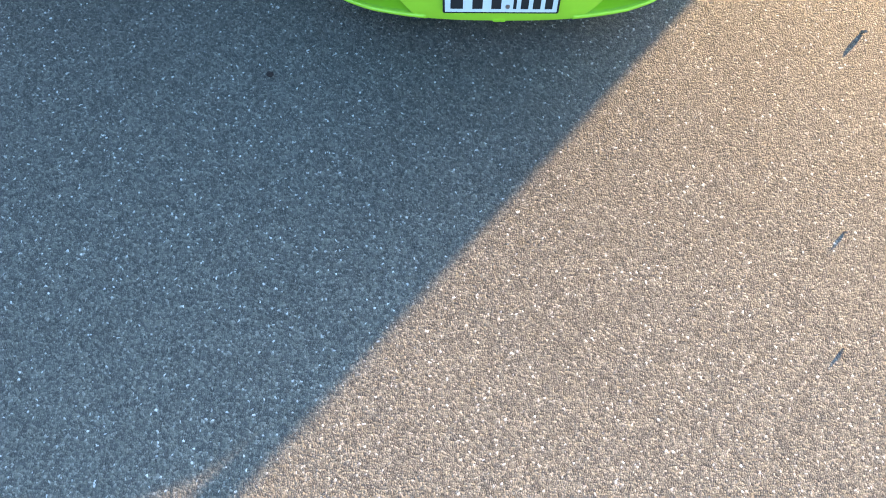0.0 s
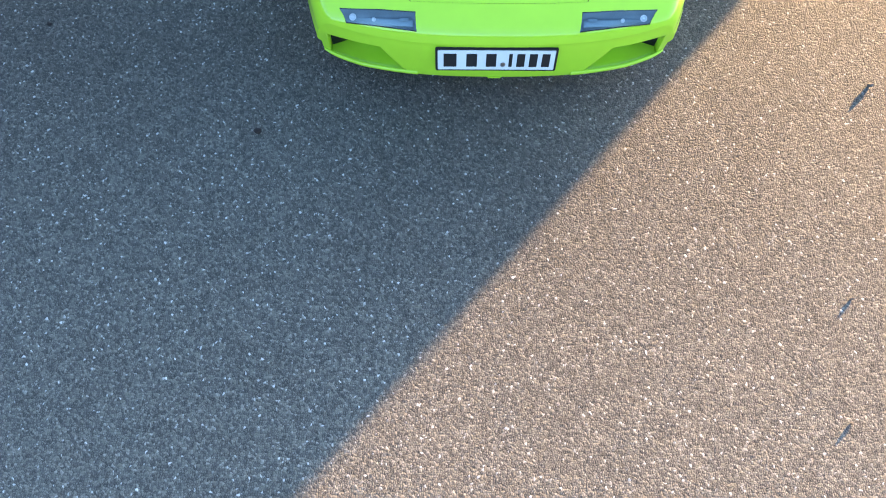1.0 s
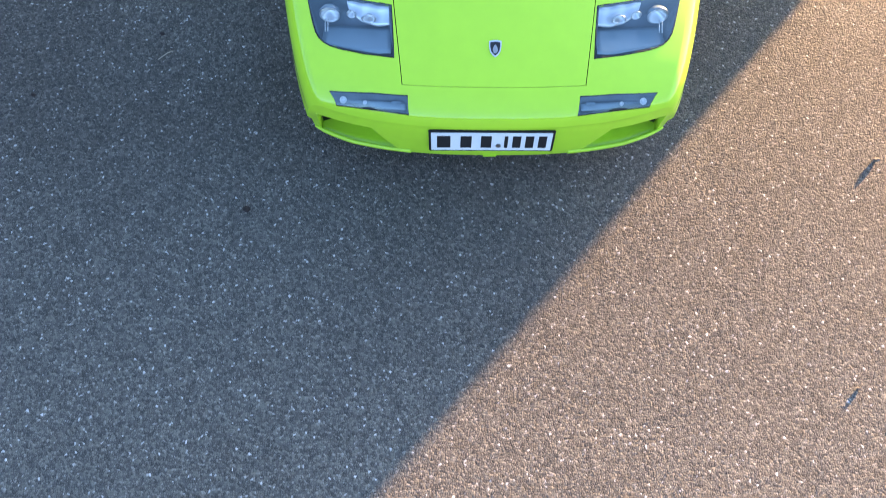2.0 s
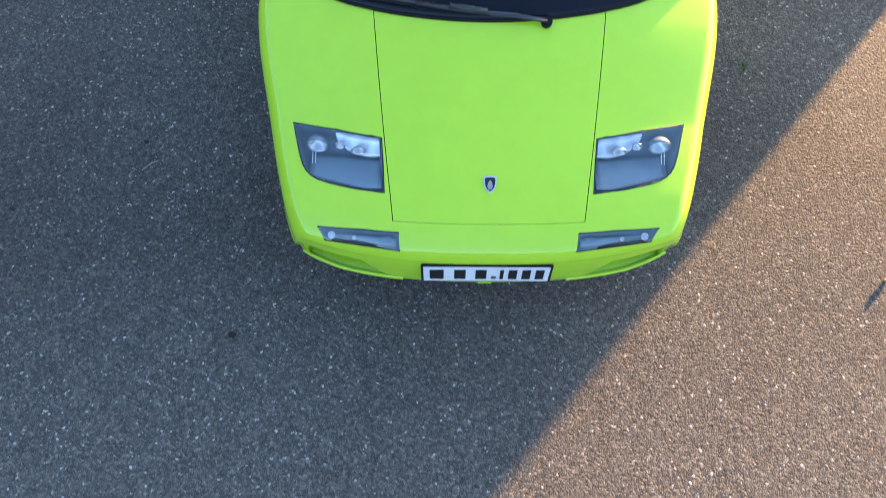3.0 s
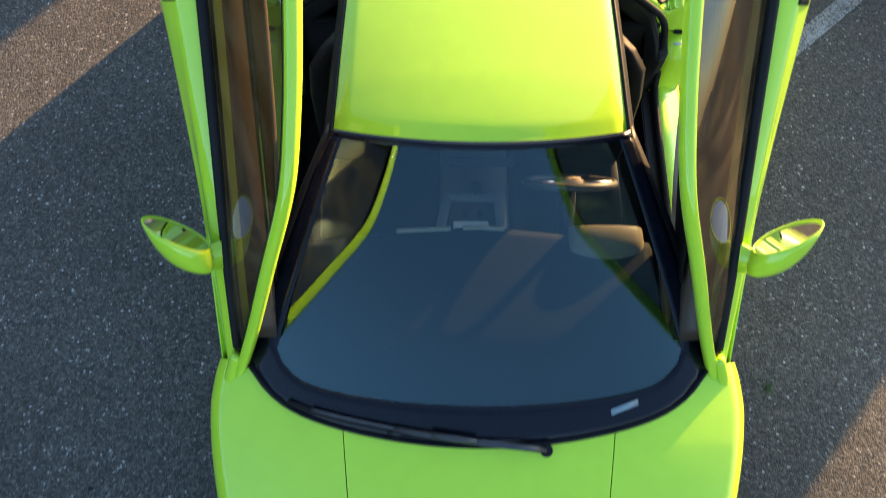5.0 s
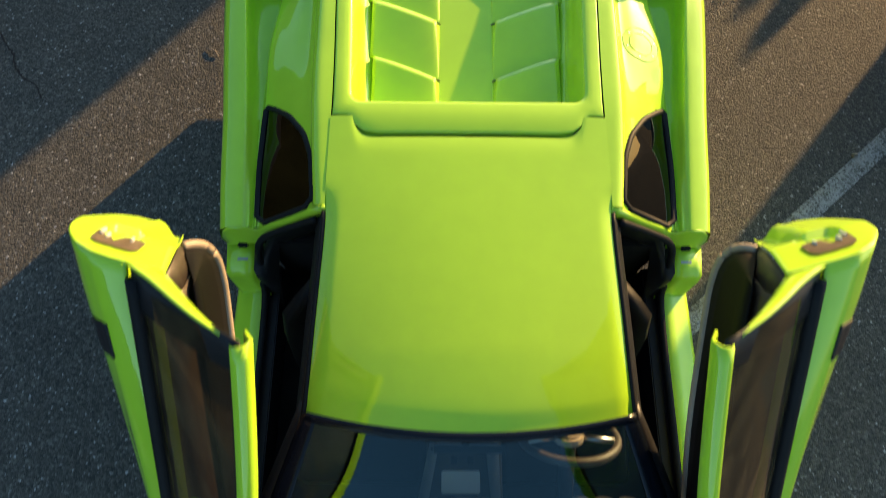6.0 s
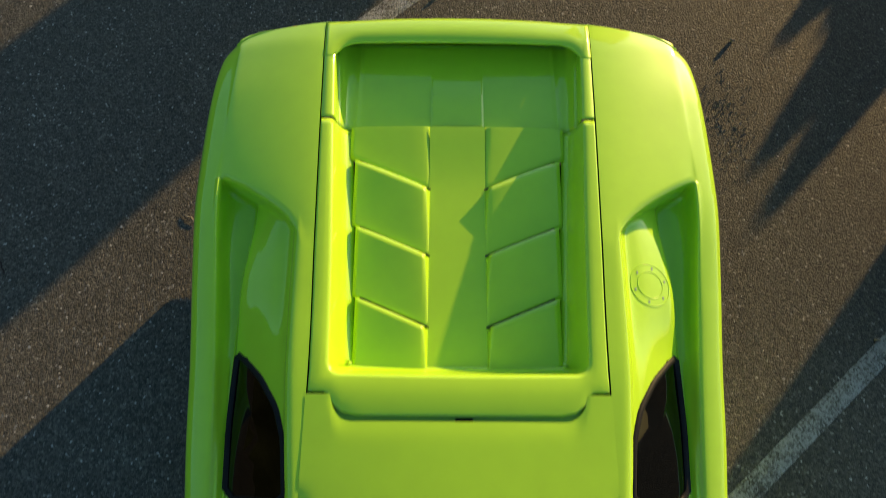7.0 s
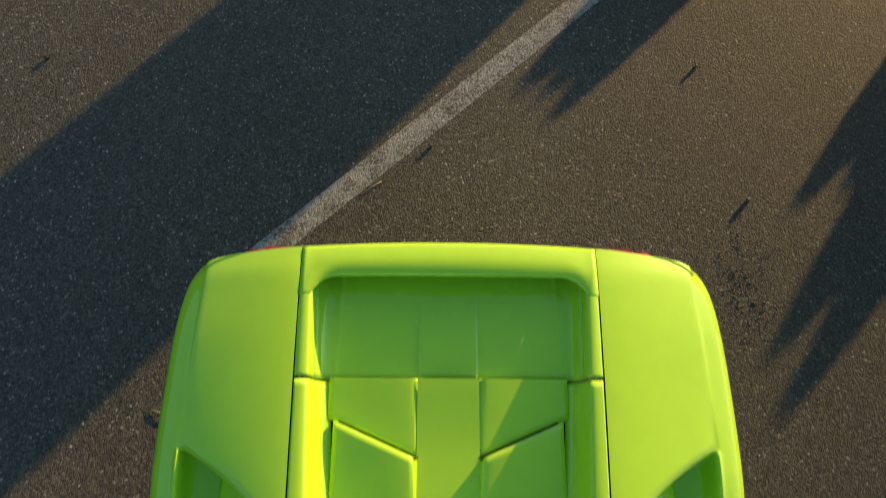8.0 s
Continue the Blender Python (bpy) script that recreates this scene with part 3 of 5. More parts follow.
def badge():
    y0 = 0.272
    q = Matrix.Translation((0.003, y0, front_z(0, y0) + 0.001)) @ Matrix.Rotation(math.atan2(front_z(0, y0 + 0.05) - front_z(0, y0 - 0.05), 0.1), 4, "X")
    out = [(-0.025, 0.03), (-0.012, 0.033), (0, 0.034), (0.012, 0.033), (0.025, 0.03), (0.025, 0.008), (0.021, -0.012), (0.012, -0.026), (0, -0.035), (-0.012, -0.026), (-0.021, -0.012), (-0.025, 0.008)]

    def slab(sc, z0, z1, mat, name, parent, label=""):
        bm = bmesh.new()
        f = bm.faces.new([bm.verts.new(q @ Vector((x * sc, y * sc, z0))) for x, y in out])
        r = bmesh.ops.extrude_face_region(bm, geom=[f])
        up = q.to_3x3() @ Vector((0, 0, z1 - z0))
        for g in r["geom"]:
            if isinstance(g, bmesh.types.BMVert):
                g.co += up
        bmesh.ops.recalc_face_normals(bm, faces=bm.faces)
        return part(name, bm, mat, parent, label)
    b = slab(1.0, 0, 0.003, BADGE_SILVER, "badge", car, "small black shield badge with a silver rim")
    slab(0.8, 0.002, 0.0042, PLATE_BLACK, "badge_field", b)
    emblem = [(-0.005, -0.02), (0.005, -0.02), (0.011, -0.008), (0.008, 0.004), (0.003, 0.014), (-0.003, 0.014), (-0.008, 0.004), (-0.011, -0.008)]
    bm = bmesh.new()
    f = bm.faces.new([bm.verts.new(q @ Vector((x, y, 0.0055))) for x, y in emblem])
    bmesh.ops.solidify(bm, geom=[f], thickness=0.0015)
    part("badge_emblem", bm, BADGE_SILVER, b, "plain pale emblem shape")


badge()

# ---- windscreen, pillars and roof ----
roof_side = pchip([(1.88, 0.518), (1.95, 0.512), (2.2, 0.502), (2.56, 0.49), (2.64, 0.4905), (2.95, 0.4905)])
roof_edge = pchip([(1.85, 0.928), (1.95, 0.9415), (2.2, 0.956), (2.4, 0.963), (2.6, 0.9675), (2.95, 0.9716)])


def roof_front(x):
    return 1.86 + 0.06 * (abs(x) / 0.51) ** 2


def roof_z(x, y):
    return roof_edge(y) + (0.035 - 0.022 * min(1, max(0, (y - 2.1) / 0.7))) * (1 - (x / 0.51) ** 2)


def screen_point(u, v):
    """u: -1 to 1 across, v: 0 at the cowl, 1 at the roof."""
    xb, xt = 0.80 * u, 0.515 * u
    b = Vector((xb, glass_base(xb), front_z(xb, glass_base(xb)) + 0.004))
    t = Vector((xt, roof_front(xt), roof_z(xt, roof_front(xt)) - 0.004))
    p = b.lerp(t, v)
    p.z += 0.035 * 4 * v * (1 - v) * (1 - 0.35 * u * u)
    return p


def make_screen():
    rows = [[screen_point(-1 + k / 16, v / 20) for k in range(33)] for v in range(21)]
    glass = sheet("windscreen", rows, WINDSCREEN, car, "large raked windscreen reflecting the sky", wall=0)
    glass.visible_shadow = False

    # black border printed on the glass: cowl band, sides and top
    lo = [[screen_point(-1 + k / 16, (0.132 * (1 - 0.35 * (k / 16 - 1) ** 2) + 0.2 * abs(k / 16 - 1) ** 14) * j / 4) + Vector((0, 0, 0.003)) for k in range(33)] for j in range(5)]
    sheet("cowl_band", lo, FRIT, glass, "black printed border", wall=0.002)
    top = [[screen_point(-1 + k / 16, 1 - 0.03 * j / 2) + Vector((0, 0, 0.003)) for k in range(33)] for j in range(3)]
    sheet("top_band", top, FRIT, glass, wall=0.002)
    for s in (1, -1):
        rows = [[screen_point(s * (1 - 0.09 * j / 3), v / 20) + Vector((0, 0, 0.0025)) for v in range(21)] for j in range(4)]
        sheet("side_band", rows, FRIT, glass, wall=0.002)
        a = [screen_point(s * 0.995, v / 20) for v in range(21)]
        b = [p + Vector((s * (0.045 - 0.025 * i / 20), 0.035, -0.02)) for i, p in enumerate(a)]
        c = [p + Vector((s * 0.0, 0.03, -0.045)) for p in b]
        sheet("windscreen_pillar", [a, b, c], TRIM, car, "black windscreen pillar", wall=0.006)
    # rubber seal between cowl and glass
    tube("cowl_seal", [screen_point(-1 + k / 24, 0.0) + Vector((0, 0.004, 0.002)) for k in range(49)], 0.007, RUBBER, car)
    at = screen_point(0.62, 0.062)
    dx, dy = screen_point(0.68, 0.066) - at, screen_point(0.62, 0.082) - at
    ruled("chassis_label", [at - dx + Vector((0, 0, 0.0065)), at + dx + Vector((0, 0, 0.0065))], [at - dx + dy + Vector((0, 0, 0.0065)), at + dx + dy + Vector((0, 0, 0.0065))], LAMP_FLOOR, glass, "small grey-blue sticker", wall=0.001)


make_screen()


def make_wiper():
    hub = Vector((0.22, 0.875, front_z(0.22, 0.875) + 0.012))
    w = disc("wiper", hub, (0, -0.25, 1), 0.021, 0.03, RUBBER, car, "single black windscreen wiper, parked", bevel=0.005)
    p1 = screen_point(-0.04, 0.02) + Vector((0, 0, 0.018))
    p2 = screen_point(-0.36, 0.035) + Vector((0, 0, 0.022))
    tube("wiper_arm", [hub + Vector((0, 0, 0.01)), hub.lerp(p1, 0.5) + Vector((0, 0, 0.012)), p1, p2], 0.011, WIPER, w, sides=8, flat=0.6)
    tube("wiper_spring", [p1 + Vector((0.02, 0.0, 0.01)), p2.lerp(p1, 0.5) + Vector((0, 0.0, 0.012))], 0.011, WIPER, w, sides=8)
    path = [screen_point(-0.1 - 0.71 * k / 14, 0.022 + 0.012 * math.sin(k / 14 * 3.1)) + Vector((0, 0, 0.012)) for k in range(15)]
    tube("wiper_blade", path, 0.009, RUBBER, w, sides=6)
    tube("blade_spine", [p + Vector((0, 0.006, 0.008)) for p in path[2:-2]], 0.006, WIPER, w, sides=8)
    tube("washer_pipe", [p1 + Vector((0.03, -0.012, 0)), p2 + Vector((0.06, -0.02, -0.006)), p2 + Vector((0.01, -0.022, -0.006)), p2 + Vector((-0.02, -0.012, 0))], 0.0035, RUBBER, w, sides=6)


make_wiper()


def make_roof():
    rows = []
    n = 44
    for i in range(n + 1):
        f = i / n
        row = []
        for k in range(101):
            u = k / 50 - 1
            turn = min(1.0, max(0.0, (0.4905 * abs(u) - 0.335) / 0.075))
            y1 = 2.854 + 0.084 * (1 - math.sqrt(1 - turn * turn))
            y0 = roof_front(0.515 * u)
            y = y0 + (y1 - y0) * f
            x = roof_side(y) * u
            z = roof_z(x, y) - 0.014 * (max(0, abs(u) - 0.88) / 0.12) ** 2 * min(1, max(0, (2.66 - y) / 0.1))
            z -= 0.006 * max(0.0, (f - 0.93) / 0.07) ** 2 * min(1.0, max(0.0, (0.86 - abs(u)) / 0.1))
            if f < 0.03:
                z -= 0.003
            row.append(Vector((x, y, z)))
        rows.append(row)
    sheet("roof", rows, PAINT, car, wall=0.006).modifiers[0].use_rim = False
    for s in (1, -1):
        # rubber seal and dark inner rail along the door opening
        a = [Vector((s * (roof_side(y) + 0.002), y, roof_edge(y) - 0.012)) for y in [1.9 + 0.68 * k / 20 for k in range(21)]]
        tube("roof_seal", a, 0.008, RUBBER, car)
        b = [p + Vector((s * 0.035, 0, -0.045)) for p in a]
        ruled("roof_rail", a, b, TRIM, car, wall=0.006)
    # gutter between roof and engine lid
    box("lid_gutter", (-0.42, 2.84, 0.943), (0.42, 2.93, 0.953), PAINT, car, bevel=0.002)
    box("lid_hinge", (-0.012, 2.854, 0.952), (0.045, 2.866, 0.960), RUBBER, car, "small dark lid catch", 0.002)


make_roof()

# ---- rear quarters ----
deck_in = pchip([(2.6, 0.967), (2.94, 0.9708), (3.3, 0.9565), (3.7, 0.935), (3.98, 0.914), (4.3, 0.882), (4.5, 0.855)])
seam_r = pchip([(2.6, 0.488), (2.94, 0.488), (3.5, 0.508), (3.98, 0.528), (4.5, 0.55)])
butt_x = pchip([(2.6, 0.522), (2.85, 0.545), (3.05, 0.558), (3.5, 0.57), (3.8, 0.58)])
rail_x = pchip([(2.6, 0.825), (3.0, 0.85), (3.33, 0.875), (3.72, 0.90), (4.5, 0.90)])
floor_x = pchip([(2.6, 0.775), (3.0, 0.785), (3.33, 0.785), (3.6, 0.765), (4.5, 0.76)])
floor_z = pchip([(2.6, 0.738), (2.9, 0.748), (3.08, 0.768), (3.3, 0.815), (3.5, 0.806), (3.75, 0.77), (4.5, 0.75)])
rail_z = pchip([(2.6, 0.745), (3.0, 0.785), (3.33, 0.82), (3.72, 0.858), (4.1, 0.846), (4.4, 0.812)])
wide = pchip([(2.6, 0.952), (2.8, 0.967), (3.05, 0.979), (3.44, 1.006), (3.7, 1.018), (4.05, 1.022), (4.2, 1.019), (4.32, 1.008), (4.39, 0.988), (4.44, 0.958)])


def scoop_wall(x):
    """Where the scoop's rear lip crosses the deck."""
    t = min(1.0, max(0.0, (abs(x) - 0.555) / 0.345))
    return 3.46 + 0.292 * t ** 0.6


def tail_y(x):
    a = abs(x)
    return 4.485 - 0.045 * (a / 0.85) ** 2.4 - 0.25 * max(0.0, a - 0.88)


def deck_flat(x, y):
    zi, xs, xr = deck_in(y), seam_r(y), rail_x(y)
    return zi + (rail_z(y) - zi) * (max(0.0, x - xs) / (xr - xs)) ** 1.45


def chaikin(poly, n=2):
    """Rounds the corners of a closed outline."""
    for _ in range(n):
        out = []
        for (x1, y1), (x2, y2) in zip(poly, poly[1:] + poly[:1]):
            out += [(0.86 * x1 + 0.14 * x2, 0.86 * y1 + 0.14 * y2), (0.14 * x1 + 0.86 * x2, 0.14 * y1 + 0.86 * y2)]
        poly = out
    return poly


def quarter_points(y, hollow):
    """Half section from the lid seam outwards; hollow 1 in the scoop, 0 on the deck."""
    zi, xb, xr, zr, w = deck_in(y), butt_x(y), rail_x(y), rail_z(y), wide(y)
    xs = seam_r(y) + 0.0016
    flat = lambda x: zi + (zr - zi) * ((x - xs) / (xr - xs)) ** 1.45
    xf, zf = floor_x(y), floor_z(y)
    low = 0.722 + 0.012 * min(1, max(0, (y - 2.6) / 0.9))
    pts = [(xs, zi), (xb - 0.012, zi - 0.002)]
    k1 = min(1, max(0, (y - 3.0) / 0.3))
    x1, z1 = xb + 0.02 + 0.015 * k1, zi - 0.035 - 0.03 * k1
    mids = [(xb + 0.008, zi - 0.014), (x1, z1), (x1 + (xf - x1) * 0.33, z1 + (zf - z1) * 0.33 + 0.008), (x1 + (xf - x1) * 0.67, z1 + (zf - z1) * 0.67 + 0.008), (xf, zf), (xf + 0.016, min(zf, low + 0.02)), (xf + 0.03, low), (xr - 0.012 - 0.034 * (1 - hollow), low + 0.02)]
    for x, z in mids:
        pts.append((x, z * hollow + flat(x) * (1 - hollow)))
    soft = min(1, max(0, (y - 3.2) / 0.9))
    soft = soft * soft * (3 - 2 * soft)
    pts += [(xr, zr - 0.008 * (1 - soft)), (xr + 0.022, zr + 0.001 - 0.010 * soft), (w - 0.04, zr - 0.018 - 0.012 * soft), (w - 0.014, zr - 0.05 - 0.008 * soft), (w, zr - 0.10), (w + 0.008, 0.6), (w, 0.5), (w - 0.015, 0.43), (w - 0.03, 0.37 if y > 3.8 else 0.15)]
    return pts


QWIN = [(0.535, 2.61), (0.556, 2.80), (0.594, 2.9), (0.664, 2.995), (0.733, 3.055), (0.788, 3.095), (0.795, 3.0), (0.797, 2.85), (0.787, 2.608)]
QWIN = chaikin(QWIN, 1)
QMID = (sum(p[0] for p in QWIN) / len(QWIN), sum(p[1] for p in QWIN) / len(QWIN))
QCUT = [(QMID[0] + (x - QMID[0]) * 1.03, QMID[1] + (y - QMID[1]) * 1.02) for x, y in QWIN]


def make_quarter(s):
    rows = []
    plan = [(k / 44, 1.0, 0) for k in range(45)] + [(k / 5, 1 - k / 5, 1) for k in range(1, 6)] + [(k / 26, 0.0, 2) for k in range(1, 27)]
    for t, hollow, zone in plan:
        row = []
        # the row bends with the scoop lip: find the section at each column
        ref = rounded([(x, 0, z) for x, z in quarter_points(3.4, 1.0)], 4)
        for j in range(len(ref)):
            x = abs(ref[j].x)
            for _ in range(3):
                yw = scoop_wall(x)
                y = {0: 2.60 + (yw - 0.016 - 2.60) * t, 1: yw - 0.016 + 0.016 * t, 2: yw + (tail_y(x) - yw) * t}[zone]
                h = hollow if zone == 1 else (1.0 if zone == 0 else 0.0)
                h = h * h * (3 - 2 * h)
                p = rounded([(a, 0, b) for a, b in quarter_points(y, h)], 4)[j]
                x = p.x
            if zone == 2 and p.x < rail_x(y):
                near = min(1, (rail_x(y) - p.x) / 0.14)
                near = near * near * (3 - 2 * near)
                p.z += (deck_flat(p.x, y) - p.z) * near
            row.append(Vector((s * p.x, y, p.z - (0.012 * max(0, t - 0.9) / 0.1 if zone == 2 and p.z > 0.7 else 0))))
        rows.append(row)

    def skip(c):
        if c.z > 0.6 and inside((abs(c.x), c.y), QCUT):
            return True
        return c.z < 0.62 and (c.y - AXLE_R) ** 2 + (c.z - 0.32) ** 2 < 0.36 ** 2
    ob = sheet("rear_quarter", rows, PAINT, car, skip=skip)
    ob.modifiers[0].use_rim = False
    return ob


def quarter_z(x, y):
    pts = rounded([(a, 0, b) for a, b in quarter_points(y, 1.0)], 6)
    for p, q in zip(pts, pts[1:]):
        if p.x <= x <= q.x:
            return p.z + (q.z - p.z) * (x - p.x) / max(1e-6, q.x - p.x)
    return pts[0].z


for s in (1, -1):
    make_quarter(s)
    # small fixed side window with a black seal
    ring = [Vector((s * x, y, quarter_z(x, y))) for x, y in QWIN]
    mid = sum(ring, Vector()) / len(ring)
    rings = [[p.lerp(mid, k / 4) + Vector((0, 0, 0.012 * k / 4)) - Vector((0, 0, 0.003)) for p in ring] for k in range(5)]
    g = sheet("quarter_window", rings, DARK_GLASS, car, "dark tinted quarter window in a black seal", closed=True, wall=0)
    tube("window_seal", [p + Vector((0, 0, 0.001)) for p in ring], 0.0115, RUBBER, g, closed=True, flat=0.6)
    box("quarter_lining", (s * 0.66 - 0.15, 2.64, 0.52), (s * 0.66 + 0.15, 3.12, 0.60), CARPET, car, "dark lining behind the quarter window", 0.02)

# fuel flap in one scoop: ring, cap and screws
def on_scoop(r, t, lift):
    x, y = 0.69 + r * math.cos(t), 3.335 + r * math.sin(t)
    return Vector((x, y, quarter_z(x, y) + lift))


turns = [2 * math.pi * k / 44 for k in range(44)]
flap = sheet("fuel_cap", [[on_scoop(r, t, 0.0008) for t in turns] for r in (0.077, 0.06, 0.04, 0.02, 0.0)], PAINT, car, "round flush fuel filler cap", closed=True, wall=0)
for r in (0.078, 0.05):
    tube("cap_ring", [on_scoop(r, t, 0.0008) for t in turns], 0.0018, PAINT, flap, closed=True, sides=6)
for k in range(6):
    disc("cap_screw", on_scoop(0.064, 2 * math.pi * (k + 0.3) / 6, 0.001), (0.27, 0, 1), 0.0042, 0.003, METAL, flap, sides=8)


# ---- engine lid ----
FLOOR = 0.815
bay_wall = pchip([(3.0, 0.405), (3.5, 0.43), (3.98, 0.462), (4.4, 0.49)])


def make_lid():
    # one frame swept round the opening: seam edge, flat top, rounded inner lip, sloping wall
    def top(x, y):
        return deck_in(max(y, 2.94)) + 0.010 * (1 - (x / 0.5) ** 2) * min(1, max(0, (3.2 - y) / 0.2))
    path = []
    for k in range(36):
        y = 3.972 - (3.972 - 3.045) * k / 35
        path.append(((-(bay_wall(y) + 0.014), y), (-(seam_r(y) - 0.0016), y)))
    r, cx, cy = 0.04, bay_wall(3.045) + 0.014 - 0.04, 3.045
    corner = [(-0.486, 3.02), (-0.486, 2.98), (-0.486, 2.946), (-0.46, 2.944), (-0.435, 2.944), (-0.418, 2.936), (-0.403, 2.905), (-0.372, 2.880)]
    for k, o in enumerate(corner):
        t = math.pi / 2 * (k + 1) / len(corner)
        path.append(((-cx - r * math.cos(t), cy - r * math.sin(t)), o))
    for k in range(1, 15):
        x = -cx + cx * k / 15
        path.append(((x, cy - r - 0.004 * (1 - (x / cx) ** 2)), (-0.345 + 0.345 * k / 15, 2.8705)))
    path.append(((0, cy - r - 0.004), (0, 2.869)))
    path += [((-i[0], i[1]), (-o[0], o[1])) for i, o in path[-2::-1]]
    rows = []
    for (ix, iy), (ox, oy) in path:
        i, o = Vector((ix, iy, 0)), Vector((ox, oy, 0))
        d = (i - o).normalized()
        line = []
        for p, dz in ((o, -0.03), (o, -0.005), (o + d * 0.003, -0.001), (o + d * 0.008, 0.0), (o.lerp(i, 0.5), 0.001), (i - d * 0.016, 0.0), (i - d * 0.006, -0.003), (i, -0.012)):
            line.append(Vector((p.x, p.y, top(p.x, p.y) + dz)))
        for push, f in ((0.012, 0.45), (0.028, 0.15), (0.045, 0.02), (0.06, -0.01)):
            line.append(Vector((i.x + d.x * push, i.y + d.y * push, FLOOR + (top(i.x, i.y) - FLOOR) * f)))
        rows.append(line)
    lid = sheet("engine_lid", rows, PAINT, car)
    # louvred floor: sunken spine and stepped chevron slats
    ys = [3.0, 3.99]
    rows = [[Vector((x, y, FLOOR + 0.005 + 0.018 * min(1, max(0, (y - 3.72) / 0.25)) ** 1.5)) for x in (-0.108, -0.05, 0.0, 0.05, 0.108)] for y in [3.0 + 0.985 * k / 24 for k in range(25)]]
    sheet("lid_spine", rows, PAINT, lid, wall=0)
    for s in (1, -1):
        steps = [2.93, 3.176, 3.444, 3.712, 4.10]
        for i in range(4):
            y0, y1 = steps[i], steps[i + 1]
            sk = 0.125
            cols = []
            n = 12
            for k in range(n + 1):
                t = k / n
                row = []
                for m in range(19):
                    across = m / 18
                    x = 0.102 + (bay_wall((y0 + y1) / 2 + 0.06) - 0.042 - 0.102) * across
                    off = sk * (x - 0.102) / 0.293
                    ya, yb = y0 + off, y1 + off
                    y = min(max(ya + (yb - ya) * t, 2.99), 3.985)
                    tt = (y - ya) / (yb - ya)
                    hgt = (0.002 + 0.031 * tt) * (1 - 0.5 * across ** 6) * (1 - 0.3 * (1 - across) ** 9)
                    row.append(Vector((s * x, y, FLOOR + 0.002 + hgt)))
                cols.append(row)
            # skirt down at the rear step and at both edges
            skirt = [Vector((p.x, p.y + 0.003, FLOOR - 0.004)) for p in cols[-1]]
            rows = cols + [skirt]
            rows = [[Vector((s * 0.1, r[0].y, FLOOR - 0.004 + (r[0].z - 0.002 - FLOOR + 0.004) * min(1, max(0, (r[0].y - 3.82) / 0.1)))), Vector((s * (0.104 + 0.014 * min(j, n) / n), r[0].y, r[0].z - (0.001 if j <= n else 0.0)))] + r[1:] + [Vector((r[-1].x + s * 0.004, r[-1].y, FLOOR - 0.006))] for j, r in enumerate(rows)]
            slat = sheet("louvre", rows, PAINT, lid)
            if i < 3:
                # dark slit below the slat's rear edge
                lip = [p + Vector((0, 0.004, FLOOR + 0.0072 - p.z)) for p in cols[-1][:-1]]
                ruled("louvre_slit", lip, [p + Vector((0, 0.0065, 0.0004)) for p in lip], TRIM, slat, "dark louvre slit", wall=0)
    # rear section of the lid: sunken tray, side rails and tail bridge
    tray = []
    for k in range(17):
        y = 3.978 + (4.42 - 3.978) * k / 16
        row = []
        half = bay_wall(y) + 0.012
        steps = [v / half for v in (0.05, 0.096, 0.1, 0.106, 0.11, 0.2, 0.3, 0.385, 0.395, 0.402, 0.408, 0.415)] + [0.91, 0.94, 0.97, 1]
        for u in sorted([-v for v in steps] + [0] + steps):
            x = half * u
            z = 0.806 - 0.034 * ((y - 3.978) / 0.44)
            a = abs(x)
            z += 0.011 * min(1, max(0, (0.106 - a) / 0.006)) * min(1, max(0, (4.28 - y) / 0.14)) + 0.006 * max(0, 1 - abs(a - 0.405) / 0.0035 * 0.5)
            z += 0.05 * max(0, (abs(u) - 0.9) / 0.1) ** 1.5
            row.append(Vector((x, y, z)))
        tray.append(row)
    rear = sheet("tail_lid", tray, PAINT, car)
    for s in (1, -1):
        rows = []
        for k in range(31):
            y = 3.982 + (4.33 - 3.982) * k / 30
            xo = seam_r(y) - 0.0016
            z = deck_in(y)
            xi = bay_wall(y) + 0.012
            pts = [(xo, z - 0.03), (xo, z - 0.004), (xo - 0.004, z), (xi + 0.014, z + 0.001), (xi + 0.003, z - 0.004), (xi, z - 0.014), (xi - 0.006, 0.80), (xi - 0.012, 0.74)]
            rows.append([Vector((s * a, min(y, tail_y(a)), b)) for a, b in pts])
        sheet("tail_rail", rows, PAINT, rear)
    rows = []
    for k in range(61):
        u = k / 30 - 1
        x = 0.544 * u
        a = min(1.0, abs(x) / 0.506)
        drop = min(1.0, max(0.0, (0.507 - abs(x)) / 0.014))
        yb = tail_y(x)
        yf = 4.345 - 0.07 * max(0.0, (a - 0.8) / 0.2) ** 2.5
        dome = 1 - a * a
        z0 = deck_in(yb) + 0.018 * dome - 0.003
        z1 = deck_in(yf) + 0.014 * dome + 0.0012
        steps = ((yf + 0.05 * drop, z1 - 0.035 * drop - 0.0015), (yf + 0.008 * drop, z1 - 0.02 * drop - 0.001), (yf + 0.002 * (1 - drop), z1 - 0.008 * drop), (yf + 0.012, z1), ((yf + yb) / 2, (z0 + z1) / 2 + 0.004 * dome + 0.002), (yb - 0.02, z0), (yb - 0.004, z0 - 0.008), (yb, z0 - 0.025), (yb - 0.01, z0 - 0.05))
        rows.append([Vector((u * (seam_r(y) - 0.0016), y, z)) for y, z in steps])
    sheet("tail_bridge", rows, PAINT, rear)
